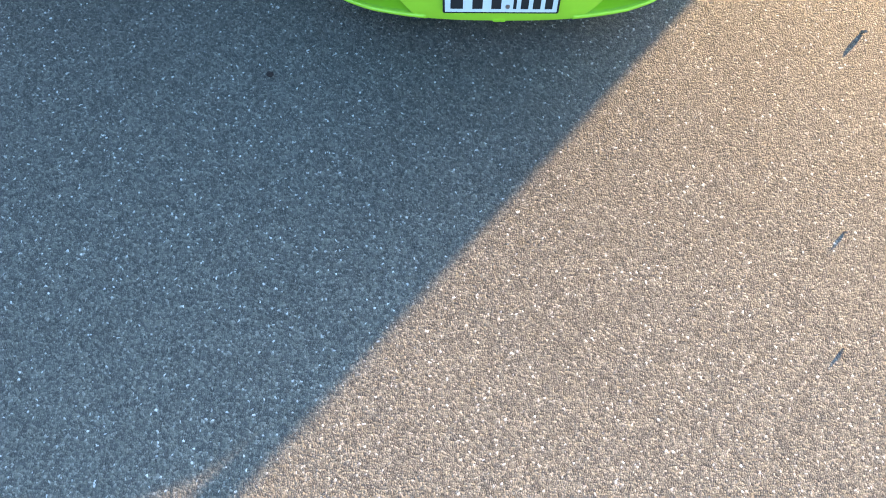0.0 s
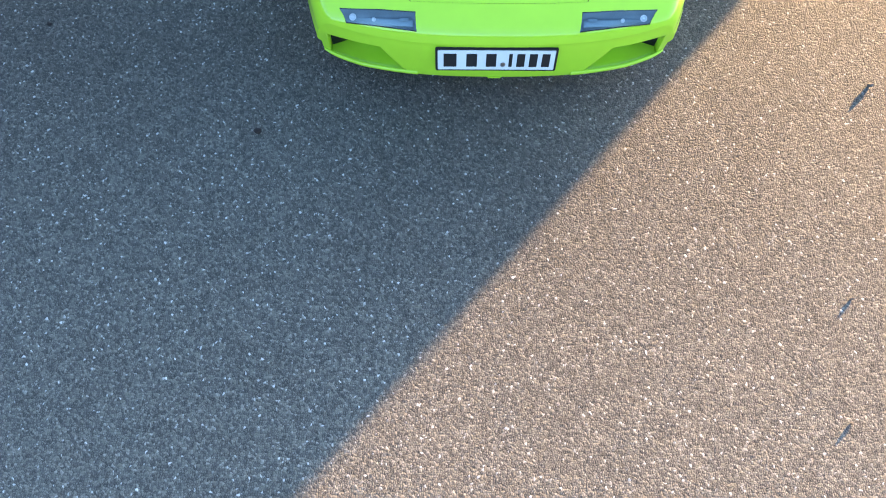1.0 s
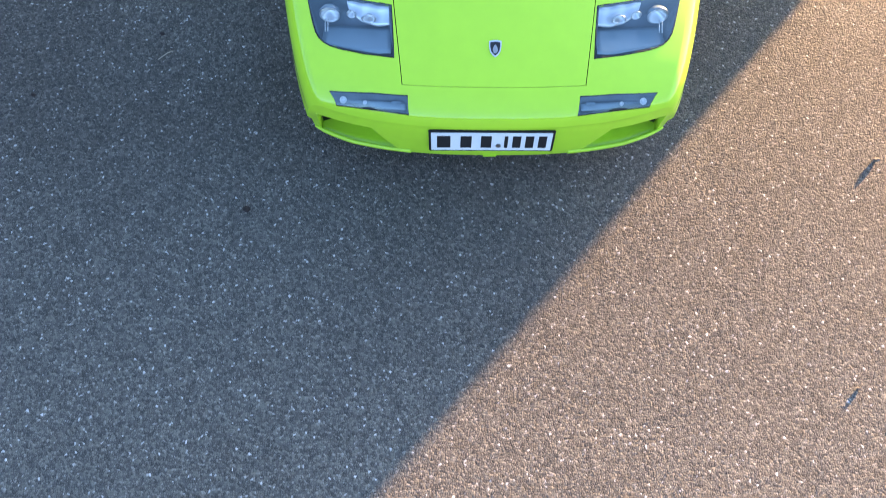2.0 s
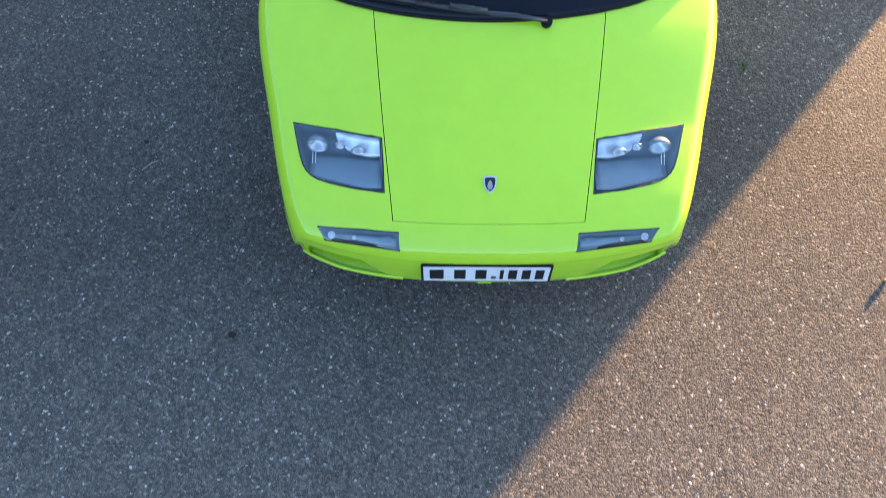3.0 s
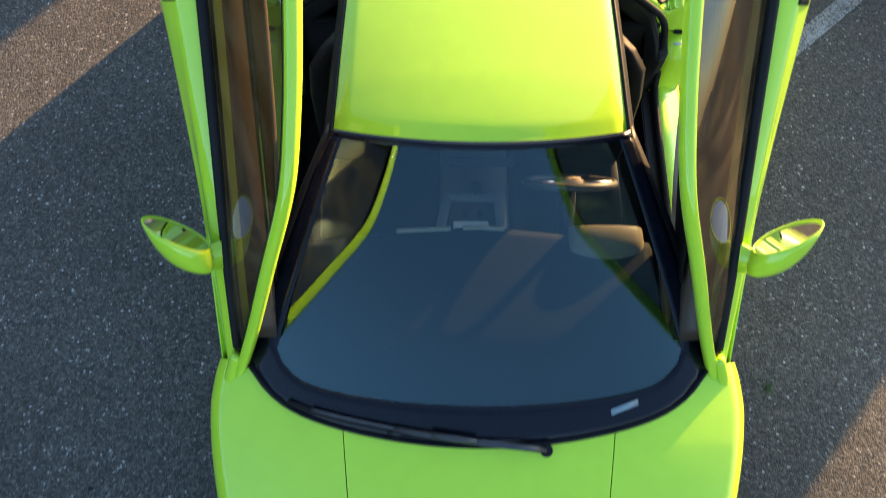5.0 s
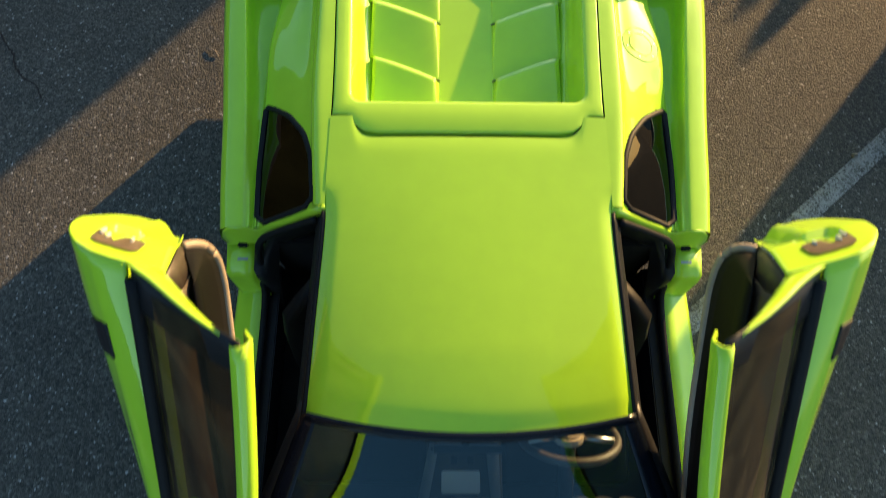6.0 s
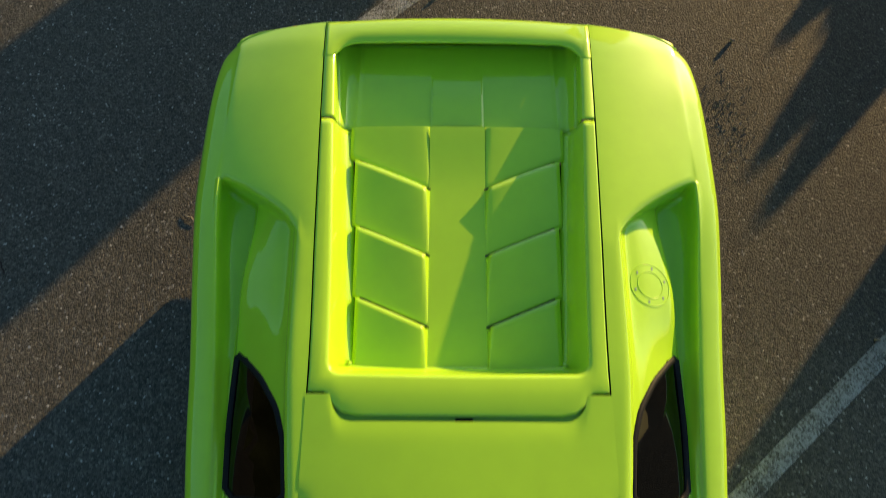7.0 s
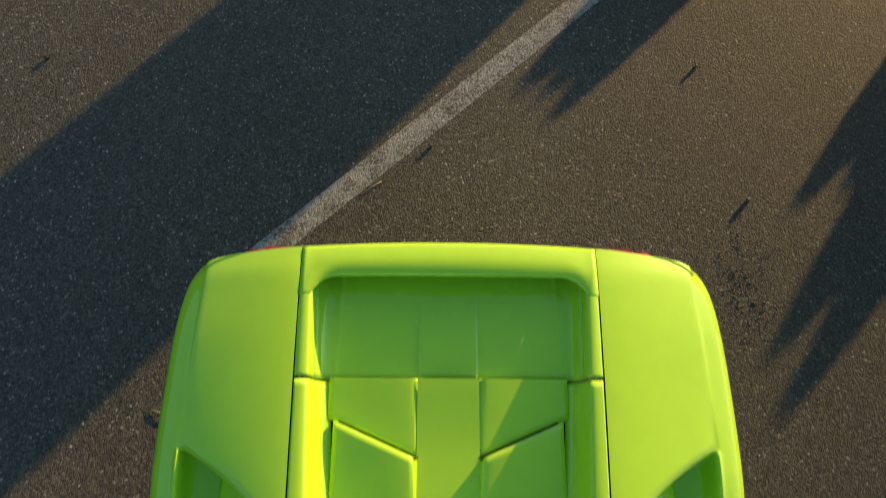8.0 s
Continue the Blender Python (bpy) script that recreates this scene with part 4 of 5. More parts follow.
    # dark gutter below all lid seams
    for s in (1, -1):
        rows = []
        for k in range(31):
            y = 2.93 + (4.46 - 2.93) * k / 30
            x = seam_r(y)
            rows.append([Vector((s * (x - 0.012), y, deck_in(y) - 0.02)), Vector((s * (x + 0.012), y, deck_in(y) - 0.02))])
        sheet("lid_shut_gutter", rows, TRIM, car, wall=0.003)
    box("tray_gutter", (-0.47, 3.965, 0.80), (0.47, 3.985, 0.806), TRIM, car, bevel=0.0)


make_lid()


def make_tail():
    # rear face from the tail edge down, with round lamps
    rows = []
    for dz, dy in ((-0.012, 0.0), (-0.05, 0.012), (-0.1, 0.0), (-0.16, -0.03), (-0.23, -0.04), (-0.3, -0.02), (-0.36, -0.03)):
        row = []
        for k in range(41):
            x = 0.93 * (k / 20 - 1)
            z = (deck_in(tail_y(x)) if abs(x) < 0.55 else deck_in(4.45) + (0.815 - deck_in(4.45)) * (abs(x) - 0.55) / 0.38) + dz
            row.append(Vector((x, tail_y(x) + dy - 0.03 * max(0, abs(x) - 0.85) / 0.08, z)))
        rows.append(row)
    sheet("rear_face", rows, PAINT, car)
    for s in (1, -1):
        for x in (0.56, 0.73):
            d = disc("tail_light", (s * x, tail_y(x) + 0.006, 0.735), (0, 1, 0.1), 0.066, 0.04, RED, car, "round red tail lamp", bevel=0.008)
        box("rear_reflector", (s * 0.645 - 0.055, tail_y(0.645) - 0.02, 0.785), (s * 0.645 + 0.055, tail_y(0.645) + 0.018, 0.815), RED, car, "slim red reflector under the tail edge", 0.004)


make_tail()


# ---- sills, jambs and cabin ----
def make_tub():
    for s in (1, -1):
        # painted sill: inner step, flat top, outer face
        rows = []
        for k in range(25):
            y = 1.15 + (2.6 - 1.15) * k / 24
            o = 0.945 + 0.01 * math.sin(k / 24 * 3.1)
            lift = 0.13 * max(0, 1 - (y - 1.15) / 0.35) ** 2
            rows.append([Vector((s * x, y, z)) for x, z in ((0.815, 0.40 + lift), (0.818, 0.415 + lift), (0.828, 0.425 + lift), (0.87, 0.425 + lift), (0.885, 0.405 + lift), (o - 0.02, 0.40 + lift), (o, 0.38 + lift * 0.6), (o + 0.005, 0.28), (o - 0.02, 0.16))])
        sheet("sill", rows, PAINT, car)
        box("sill_lining", (s * 0.79 - 0.03, 1.2, 0.24), (s * 0.79 + 0.025, 2.55, 0.405), TRIM, car, "black inner sill", 0.005)
        tube("sill_seal", [(s * 0.812, 1.2 + 1.36 * k / 20, 0.43 + 0.13 * max(0, 1 - (1.36 * k / 20 + 0.05) / 0.35) ** 2) for k in range(21)], 0.014, RUBBER, car)
        # rear door jamb: a band that follows the roof pillar, the shoulder and the side
        sec = [Vector((s * a, 2.60, b)) for a, b in ((0.488, 0.962), (0.515, 0.955), (0.57, 0.908), (0.65, 0.84), (0.72, 0.785), (0.775, 0.73), (0.80, 0.722), (0.83, 0.744), (0.89, 0.742), (0.925, 0.70), (0.945, 0.64), (0.953, 0.5), (0.95, 0.40))]
        bands = []
        for dy, dz, hx, hy, hz in ((0, 0, 0, 0, 0), (-0.01, -0.001, 0.002, -0.006, -0.012), (-0.018, -0.008, 0.006, -0.014, -0.095), (-0.024, -0.03, 0.012, -0.03, -0.108), (-0.027, -0.06, 0.014, -0.135, -0.128), (-0.03, -0.09, 0.02, -0.152, -0.16), (-0.03, -0.12, 0.03, -0.165, -0.33), (-0.03, -0.14, 0.045, -0.2, -0.36)):
            row = []
            for i, p in enumerate(sec):
                h = min(1, max(0, (i - 4) / 2))
                zz = p.z + dz * (1 - h) + hz * h
                if 7 <= i <= 10 and -0.17 < hz < -0.1:
                    zz = max(zz, 0.72 + hz)  # the ledge stays level out to the side
                row.append(Vector((s * (abs(p.x) - hx * h), 2.60 + dy * (1 - h) + hy * h - (0.02 * max(0, 0.62 - zz) if h else 0), max(zz, 0.36))))
            bands.append(row)
        sheet("door_jamb", bands[:4], PAINT, car)
        sheet("jamb_return", [r[7:] for r in bands[3:]], PAINT, car)
        sheet("jamb_lining", [r[:8] for r in bands[3:]], TRIM, car, "black lining of the door opening")
        box("door_striker", (s * 0.862 - 0.023, 2.553, 0.612), (s * 0.862 + 0.021, 2.582, 0.640), RUBBER, car, "black door latch pocket", 0.006)
        box("jamb_sticker", (s * 0.862 - 0.02, 2.505, 0.618), (s * 0.862 + 0.02, 2.514, 0.6255), METAL, car, "small pale sticker", 0.0)
        # front hinge post
        box("hinge_post", (s * 0.84 - 0.06, 1.12, 0.3), (s * 0.84 + 0.06, 1.2, 0.64), TRIM, car, "black painted door hinge post", 0.02)
        tube("hinge_arm", [(s * 0.82, 1.2, 0.5), (s * 0.80, 1.32, 0.62), (s * 0.78, 1.42, 0.8)], 0.014, TRIM, car, sides=8)
        tube("opening_seal", rounded([(s * 0.79, 1.22, 0.6), (s * 0.81, 1.4, 0.45), (s * 0.812, 1.9, 0.435), (s * 0.812, 2.36, 0.44), (s * 0.808, 2.45, 0.52), (s * 0.80, 2.5, 0.61), (s * 0.785, 2.535, 0.69), (s * 0.755, 2.555, 0.738), (s * 0.70, 2.56, 0.785), (s * 0.60, 2.562, 0.862), (s * 0.525, 2.56, 0.922)], 4), 0.014, RUBBER, car)
    box("cabin_floor", (-0.8, 0.9, 0.2), (0.8, 2.6, 0.23), CARPET, car, "dark carpeted cabin floor", 0.0)
    box("bulkhead", (-0.78, 2.56, 0.22), (0.78, 2.6, 0.68), CARPET, car, "dark rear bulkhead", 0.01)
    box("rear_screen", (-0.5, 2.565, 0.68), (0.5, 2.595, 0.92), CARPET, car, "dark panel behind the seats", 0.01)
    box("fire_wall", (-0.78, 0.92, 0.2), (0.78, 0.98, 0.62), CARPET, car, bevel=0.01)
    box("under_tray", (-0.66, 0.32, 0.135), (0.66, 4.0, 0.155), RUBBER, car, "black underbody tray", 0.0)
    # unseen mass added to stop sun passing through the empty engine bay
    box("engine_block", (-0.62, 2.75, 0.165), (0.62, 3.95, 0.62), RUBBER, car, "unseen black engine and gearbox mass", 0.04)
    # headliner under the roof
    rows = [[Vector((0.49 * u, 1.93 + 0.65 * k / 8, roof_z(0.49 * u, 1.93 + 0.65 * k / 8) - 0.03)) for u in [m / 8 - 1 for m in range(17)]] for k in range(9)]
    sheet("headliner", rows, CARPET, car, "dark headliner", wall=0.004)


make_tub()


def make_interior():
    # deep dashboard shelf under the glass, falling to the cabin at a rounded edge
    rows = []
    for k in range(33):
        u = k / 16 - 1
        x = 0.74 * u
        e = 1.62 + 0.06 * (1 - abs(u)) - 0.02
        y0 = glass_base(x) + 0.03
        rows.append([Vector((x * (1 - 0.12 * j), y, z)) for j, (y, z) in enumerate(((y0, 0.655), ((y0 + e) / 2, 0.672)))] + [Vector((x * 0.86, e - 0.03, 0.69)), Vector((x * 0.85, e - 0.005, 0.688)), Vector((x * 0.85, e + 0.004, 0.672)), Vector((x * 0.85, e - 0.03, 0.60)), Vector((x * 0.85, e - 0.06, 0.42))])
    dash = sheet("dashboard", rows, DASH, car, "broad black dashboard shelf", wall=0.006)
    rows = []
    for k in range(13):
        u = k / 6 - 1
        arch = 0.034 * math.sqrt(max(0.0, 1 - u * u))
        rows.append(rounded([(0.472 + 0.142 * u, 1.53 + 0.03 * u * u, 0.682), (0.472 + 0.14 * u, 1.56 + 0.02 * u * u, 0.686 + 0.7 * arch), (0.472 + 0.138 * u, 1.60, 0.69 + arch), (0.472 + 0.136 * u, 1.642, 0.69 + arch), (0.472 + 0.134 * u, 1.656, 0.68 + 0.8 * arch), (0.472 + 0.13 * u, 1.63, 0.62)], 4))
    sheet("instrument_hood", rows, HOOD_LEATHER, dash, "rounded brown instrument hood", wall=0.004)
    for x in (0.39, 0.47, 0.55):
        disc("instrument", (x, 1.645, 0.655), (0, 1, 0.35), 0.035, 0.012, METAL, dash, "round dial with a pale rim", bevel=0.003)
    # sunlit stretches of the dashboard edge, put in as tan strips
    for x0, x1 in ((-0.297, -0.098), (-0.053, 0.10)):
        tube("lit_dash_edge", [(x0 + (x1 - x0) * k / 5, 1.652 - 0.055 * abs(x0 + (x1 - x0) * k / 5), 0.694) for k in range(6)], 0.009, LIT_EDGE, dash, sides=6)
    # steering wheel
    c, n = Vector((0.36, 1.86, 0.64)), Vector((0, 0.85, 0.5)).normalized()
    q = Matrix.Translation(c) @ n.to_track_quat("Z", "Y").to_matrix().to_4x4()
    wheel = tube("steering_wheel", [q @ Vector((0.17 * math.cos(t), 0.17 * math.sin(t), 0)) for t in [2 * math.pi * k / 36 for k in range(36)]], 0.015, LEATHER, car, "black leather steering wheel", closed=True, sides=10)
    # tan on the boss paints in the sunlit patches of the wheel
    disc("wheel_boss", c, n, 0.055, 0.04, TAN, wheel, bevel=0.01)
    disc("wheel_emblem", c + n * 0.022, n, 0.02, 0.004, GOLD, wheel)
    for a in (0.2, 2.94, 4.71):
        tube("spoke", [q @ Vector((0.04 * math.cos(a), 0.04 * math.sin(a), 0)), q @ Vector((0.16 * math.cos(a), 0.16 * math.sin(a), 0))], 0.011, METAL, wheel, sides=8)
    tube("steering_column", [c - n * 0.02, c - n * 0.25], 0.03, TRIM, wheel)
    # tunnel and console
    rows = []
    for k in range(15):
        y = 1.6 + 0.95 * k / 14
        h = 0.52 - 0.06 * k / 14
        rows.append([Vector((x, y, z)) for x, z in ((-0.15, 0.22), (-0.14, h - 0.03), (-0.12, h), (0.12, h), (0.14, h - 0.03), (0.15, 0.22))])
    con = sheet("centre_console", rows, LEATHER, car, "dark leather centre console", wall=0.004)
    # grey surround with a sunken middle
    outer = [(-0.124, 1.862), (0.125, 1.862), (0.128, 1.64), (-0.17, 1.64)]
    inner = [(-0.095, 1.827), (0.078, 1.827), (0.094, 1.64), (-0.13, 1.64)]
    lift = lambda y: 0.524 + 0.05 * (1.86 - y)
    rim = [[Vector((x, y, lift(y) + dz)) for x, y in ring + ring[:1]] for ring, dz in ((outer, -0.03), (outer, 0.0), (inner, 0.0), (inner, -0.03))]
    sheet("console_surround", rim, CONSOLE, con, "grey console surround", wall=0.003)
    tube("gear_lever", [(0.0, 1.86, 0.5), (0.0, 1.85, 0.6)], 0.008, METAL, con)
    disc("gear_knob", (0.0, 1.85, 0.61), (0, 0, 1), 0.024, 0.035, TRIM, con, bevel=0.01)
    # white colour stands in for the sky reflected on the faceplate
    box("radio", (-0.085, 1.66, 0.515), (0.055, 1.738, 0.53), PLATE_WHITE, con, "console faceplate, pale for reflected sky", bevel=0.004)
    for x in (-0.04, 0.02):
        box("console_switch", (x - 0.012, 1.76, 0.512), (x + 0.012, 1.79, 0.528), TRIM, con, bevel=0.003)
    # rear-view mirror under the roof edge
    box("inside_mirror", (-0.12, 1.80, 0.885), (0.12, 1.825, 0.93), TRIM, car, "black interior mirror", 0.01)
    for s in (1, -1):
        seat = seat_at(s * 0.38)


def seat_at(x0):
    rows = []
    for k in range(13):
        u = k / 6 - 1
        side = 0.05 * u ** 4
        rows.append([Vector((x0 + 0.23 * u, 1.68, 0.28 + side)), Vector((x0 + 0.24 * u, 1.70, 0.36 + side)), Vector((x0 + 0.24 * u, 1.86, 0.375 + side)), Vector((x0 + 0.24 * u, 2.1, 0.34 + side * 1.4)), Vector((x0 + 0.23 * u, 2.15, 0.33 + side))])
    seat = sheet("seat", rows, SEAT, car, "dark leather bucket seat", wall=0.05)
    rows = []
    for k in range(13):
        u = k / 6 - 1
        b = 0.05 * u ** 4
        rows.append([Vector((x0 + 0.24 * u, 2.10 - b, 0.36)), Vector((x0 + 0.25 * u, 2.15 - b, 0.52)), Vector((x0 + 0.25 * u, 2.22 - b, 0.72)), Vector((x0 + 0.235 * u, 2.27 - b, 0.82)), Vector((x0 + 0.18 * u, 2.31 - b, 0.89)), Vector((x0 + 0.16 * u, 2.36, 0.88))])
    sheet("backrest", rows, SEAT, seat, wall=0.05)
    return seat


make_interior()

# ---- doors, swung up about the front hinge ----
HINGE = Vector((0, 1.15, 0.62))
# the two doors stand open a touch differently
SWINGS = {}
for s, angle, yaw, shift in ((1, 38.4, 0.75, -0.008), (-1, 39.1, 0.0, -0.003)):
    root = Vector((s * 0.85, HINGE.y, HINGE.z))
    aside = Matrix.Translation(root + Vector((shift, 0, 0))) @ Matrix.Rotation(radians(yaw), 4, "Z") @ Matrix.Translation(-root)
    SWINGS[s] = aside @ Matrix.Translation(HINGE) @ Matrix.Rotation(radians(angle), 4, "X") @ Matrix.Translation(-HINGE)
belt = pchip([(1.15, 0.83), (1.6, 0.815), (2.1, 0.79), (2.64, 0.765)])
belt_z = pchip([(1.15, 0.675), (1.6, 0.705), (2.1, 0.73), (2.64, 0.752)])
door_side = pchip([(1.15, 0.908), (1.5, 0.905), (1.75, 0.903), (1.95, 0.907), (2.1, 0.913), (2.3, 0.922), (2.45, 0.931), (2.65, 0.938)])


def door_skin(y):
    x, z = belt(y), belt_z(y)
    w = door_side(y)
    r = w - x
    f = min(1.0, max(0.0, (y - 1.7) / 0.8))
    return [(x, z), (x + 0.18 * r, z - 0.006 + 0.006 * f), (x + 0.42 * r, z - 0.018 + 0.012 * f), (x + 0.56 * r, z - 0.045 + 0.026 * f), (x + 0.72 * r, z - 0.075 + 0.038 * f), (w - 0.014, 0.63 + 0.04 * f), (w - 0.001, 0.585 + 0.035 * f), (w, 0.53), (w - 0.013, 0.46), (w - 0.045, 0.42)]


END_INNER = pchip([(0.40, 0.79), (0.47, 0.766), (0.535, 0.741), (0.583, 0.72), (0.671, 0.70), (0.755, 0.683), (0.8, 0.675)])


def door_end(x, z):
    """Where the door's rear edge lies, across and up."""
    low = min(1.0, max(0.0, (0.58 - z) / 0.08))
    notch = 0.016 * min(1.0, max(0.0, (0.824 - x) / 0.012)) - 0.006 * max(0.0, 1 - abs(x - 0.838) / 0.016)
    return 2.645 - 0.30 * max(0.0, 0.938 - x) - 0.25 * max(0.0, 0.6 - z) - low * notch


def make_door(s):
    SWING = SWINGS[s]

    def up(p):
        return SWING @ Vector((s * p[0], p[1], p[2]))
    ys = [1.16 + (2.63 - 1.16) * k / 40 for k in range(41)]
    rows = [[up((p.x, y - (2.63 - door_end(p.x, p.z)) * max(0, (y - 2.2) / 0.43), p.z)) for p in rounded([(a, 0, b) for a, b in door_skin(y)], 3)] for y in ys]
    door = sheet("door", rows, PAINT, car, "lime green scissor door swung up", wall=0.006)
    # painted underside that closes the door shell
    low_in = lambda y: (0.765 - 0.012 * max(0, (1.5 - y) / 0.35), y, 0.422)
    ruled("door_underside", [r[-1] for r, y in zip(rows, ys) if y < 2.25], [up(low_in(y - 0.05 * max(0, (y - 2.2) / 0.43))) for y in ys if y < 2.25], PAINT, door, n=3, wall=0.004)
    # end face with sunken pocket and step, and the lock on it
    prof = rounded([(a, 0, b) for a, b in door_skin(2.63)], 6)
    side = lambda z: next((p.x + (q.x - p.x) * (p.z - z) / max(1e-6, p.z - q.z) for p, q in zip(prof, prof[1:]) if q.z <= z <= p.z), prof[-1].x)
    soft_box = lambda v, a, b: min(1, max(0, (v - a) / 0.007)) * min(1, max(0, (b - v) / 0.007))

    def relief_at(x, z):
        return 0.003 - 0.020 * soft_box(x, 0.788, 0.872) * soft_box(z, 0.575, 0.645) - 0.014 * min(1, max(0, (0.815 - x) / 0.009)) * min(1, max(0, (0.62 - z) / 0.02)) 
    rows = []
    for k in range(41):
        row = []
        for m in range(46):
            z = prof[0].z - 0.0005 + (prof[-1].z - prof[0].z + 0.001) * m / 45
            a, b = side(z), END_INNER(z)
            x = a + (b - a) * k / 40
            edge = min(1, k / 2, (40 - k) / 2)
            row.append(up((x, door_end(x, z) + relief_at(x, z) * edge, z)))
        rows.append(row)
    sheet("end_face", rows, PAINT, door, wall=0.004)
    bm = bmesh.new()
    outline = ((0.863, 0.695), (0.869, 0.646), (0.861, 0.643), (0.846, 0.666), (0.838, 0.676), (0.832, 0.667), (0.821, 0.681), (0.814, 0.662), (0.808, 0.648), (0.78, 0.647), (0.762, 0.655), (0.761, 0.70), (0.771, 0.711), (0.80, 0.712), (0.846, 0.708))
    f = bm.faces.new([bm.verts.new(up((x, door_end(x, 0.66) + 0.008, z))) for x, z in outline])
    bmesh.ops.solidify(bm, geom=[f], thickness=0.004)
    part("lock_plate", bm, LOCK, door, "dull steel lock plate with notched edge")
    for x, z, h in ((0.838, 0.668, 0.010), (0.856, 0.652, 0.013), (0.79, 0.66, 0.008)):
        at = SWING @ Matrix.Translation((s * x, door_end(x, 0.65) + 0.008, z))
        box("lock_latch", (-0.0035, -0.004, -h), (0.0035, 0.006, h), BADGE_SILVER, door, bevel=0.002, turn=at)
    # belt seal and window
    bl = [up((belt(y) - 0.015, y, belt_z(y) + 0.007)) for y in ys if 1.24 < y < 2.57]
    tube("belt_seal", bl, 0.0165, RUBBER, door, "black rubber belt seal", sides=8)
    rail = rounded([(0.85, 1.085, 0.652), (0.832, 1.14, 0.675), (0.752, 1.34, 0.752), (0.65, 1.62, 0.86), (0.56, 1.88, 0.94), (0.528, 2.1, 0.958), (0.515, 2.3, 0.962), (0.507, 2.512, 0.962)], 6)
    n = len(rail)
    rail = [p + Vector((-0.048 * (i / (n - 1)) ** 0.8, 0, 0)) for i, p in enumerate(rail)]
    out = [p + Vector((0.03, -0.01, -0.026)) for p in rail]
    cap = [p + Vector((-0.008, 0.002, -0.02)) for p in rail]
    a, b, c = [up(p) for p in cap], [up(p) for p in rail], [up(p) for p in out]
    mid = [up((p + q) / 2 + Vector((0.006, 0, 0.008))) for p, q in zip(rail, out)]
    deep = [up(p + Vector((0.014, 0.004, -0.052))) for p in rail]
    sheet("window_frame", [deep, a, b, mid, c], PAINT, door, wall=0.006)
    inner = [p + Vector((0.012, 0.0, -0.012)) for p in out]
    ruled("frame_seal", c, [up(p) for p in inner], RUBBER, door, "black window channel", wall=0.006)
    # ruled glass from the frame down to the belt
    low = []
    for i in range(n):
        y = 1.16 + (2.54 - 1.16) * (i / (n - 1)) ** 0.96
        low.append(Vector((belt(y) - 0.02, y, belt_z(y))))
    ruled("door_glass", [up(p) for p in inner], [up(p) for p in low], SIDE_GLASS, door, "dark tinted side window", n=6, wall=0, bulge=(s * 0.012, 0, 0.008))
    # painted inner flange along the belt, seen through the glass
    fl = [y for y in ys if 1.3 < y < 2.5]
    ruled("belt_flange", [up((belt(y) - 0.026, y, belt_z(y) - 0.004)) for y in fl], [up((belt(y) - 0.066, y, belt_z(y) + 0.004)) for y in fl], PAINT, door, wall=0)
    # black rear post of the window
    pa = [inner[-1].lerp(low[-1], -0.16 + 1.16 * k / 8) + Vector((0.006, -0.055 - 0.05 * (k / 8) * (1 - k / 8), 0.006)) for k in range(9)]
    pb = [p + Vector((0, 0.078 + 0.022 * (k / 8), 0.0)) for k, p in enumerate(pa)]
    ruled("window_post", [up(p) for p in pa], [up(p) for p in pb], TRIM, door, "black window post", n=2, wall=0.004)
    # painted edge that runs on from the end face up along the post
    ea = rounded([(0.766, 0, 0.752), (0.70, 0, 0.795), (0.64, 0, 0.843), (0.58, 0, 0.888), (0.515, 0, 0.928)], 6)
    eb = rounded([(0.684, 0, 0.748), (0.65, 0, 0.784), (0.604, 0, 0.832), (0.555, 0, 0.879), (0.503, 0, 0.922)], 6)
    ruled("post_edge", [up((p.x, door_end(p.x, 0.75), p.z)) for p in ea], [up((p.x, door_end(p.x, 0.75) - 0.004, p.z)) for p in eb], PAINT, door, n=4, wall=0.006, bulge=SWING.to_3x3() @ Vector((0, 0.004, 0)))
    tube("frame_foot", [up(p) for p in rounded([(0.872, 1.055, 0.625), (0.868, 1.085, 0.647), (0.858, 1.125, 0.667), (0.846, 1.17, 0.683), (0.815, 1.245, 0.704)], 5)], 0.03, PAINT, door, sides=12, flat=0.8, taper=lambda t: 0.75 + 0.25 * math.sin(math.pi * min(1, t * 1.6)) - 0.35 * max(0, t - 0.5))
    # inner trim with armrest and tan piping
    rows = []
    for k in range(25):
        y = 1.3 + (2.50 - 1.3) * k / 24
        t = k / 24
        rows.append([up(p) for p in ((belt(y) - 0.03, y, belt_z(y) - 0.005), (belt(y) - 0.075, y, belt_z(y) - 0.015), (0.685, y, 0.68), (0.70, y, 0.60), (0.715, y, 0.565), (0.725, y, 0.52), (0.74, y, 0.47), (0.755, y, 0.44), (0.765, y, 0.425))])
    sheet("door_trim", rows, DOOR_LEATHER, door, "dark brown leather door trim", wall=0.006)
    ruled("trim_end", [r for r in rows[-1]], [up((END_INNER(z) + 0.002, door_end(END_INNER(z), z) - 0.012, z)) for z in (0.745, 0.735, 0.67, 0.60, 0.565, 0.52, 0.47, 0.44, 0.425)], LEATHER, door, wall=0.004)
    # kick panel with tan edge
    edge = rounded([(0.735, 1.5, 0.40), (0.715, 1.9, 0.373), (0.707, 2.3, 0.376), (0.707, 2.41, 0.385), (0.71, 2.468, 0.403), (0.718, 2.508, 0.433), (0.733, 2.527, 0.465), (0.754, 2.532, 0.495)], 6)
    tube("trim_piping", [up(p) for p in edge], 0.013, TAN, door, "tan leather edge roll", sides=12)
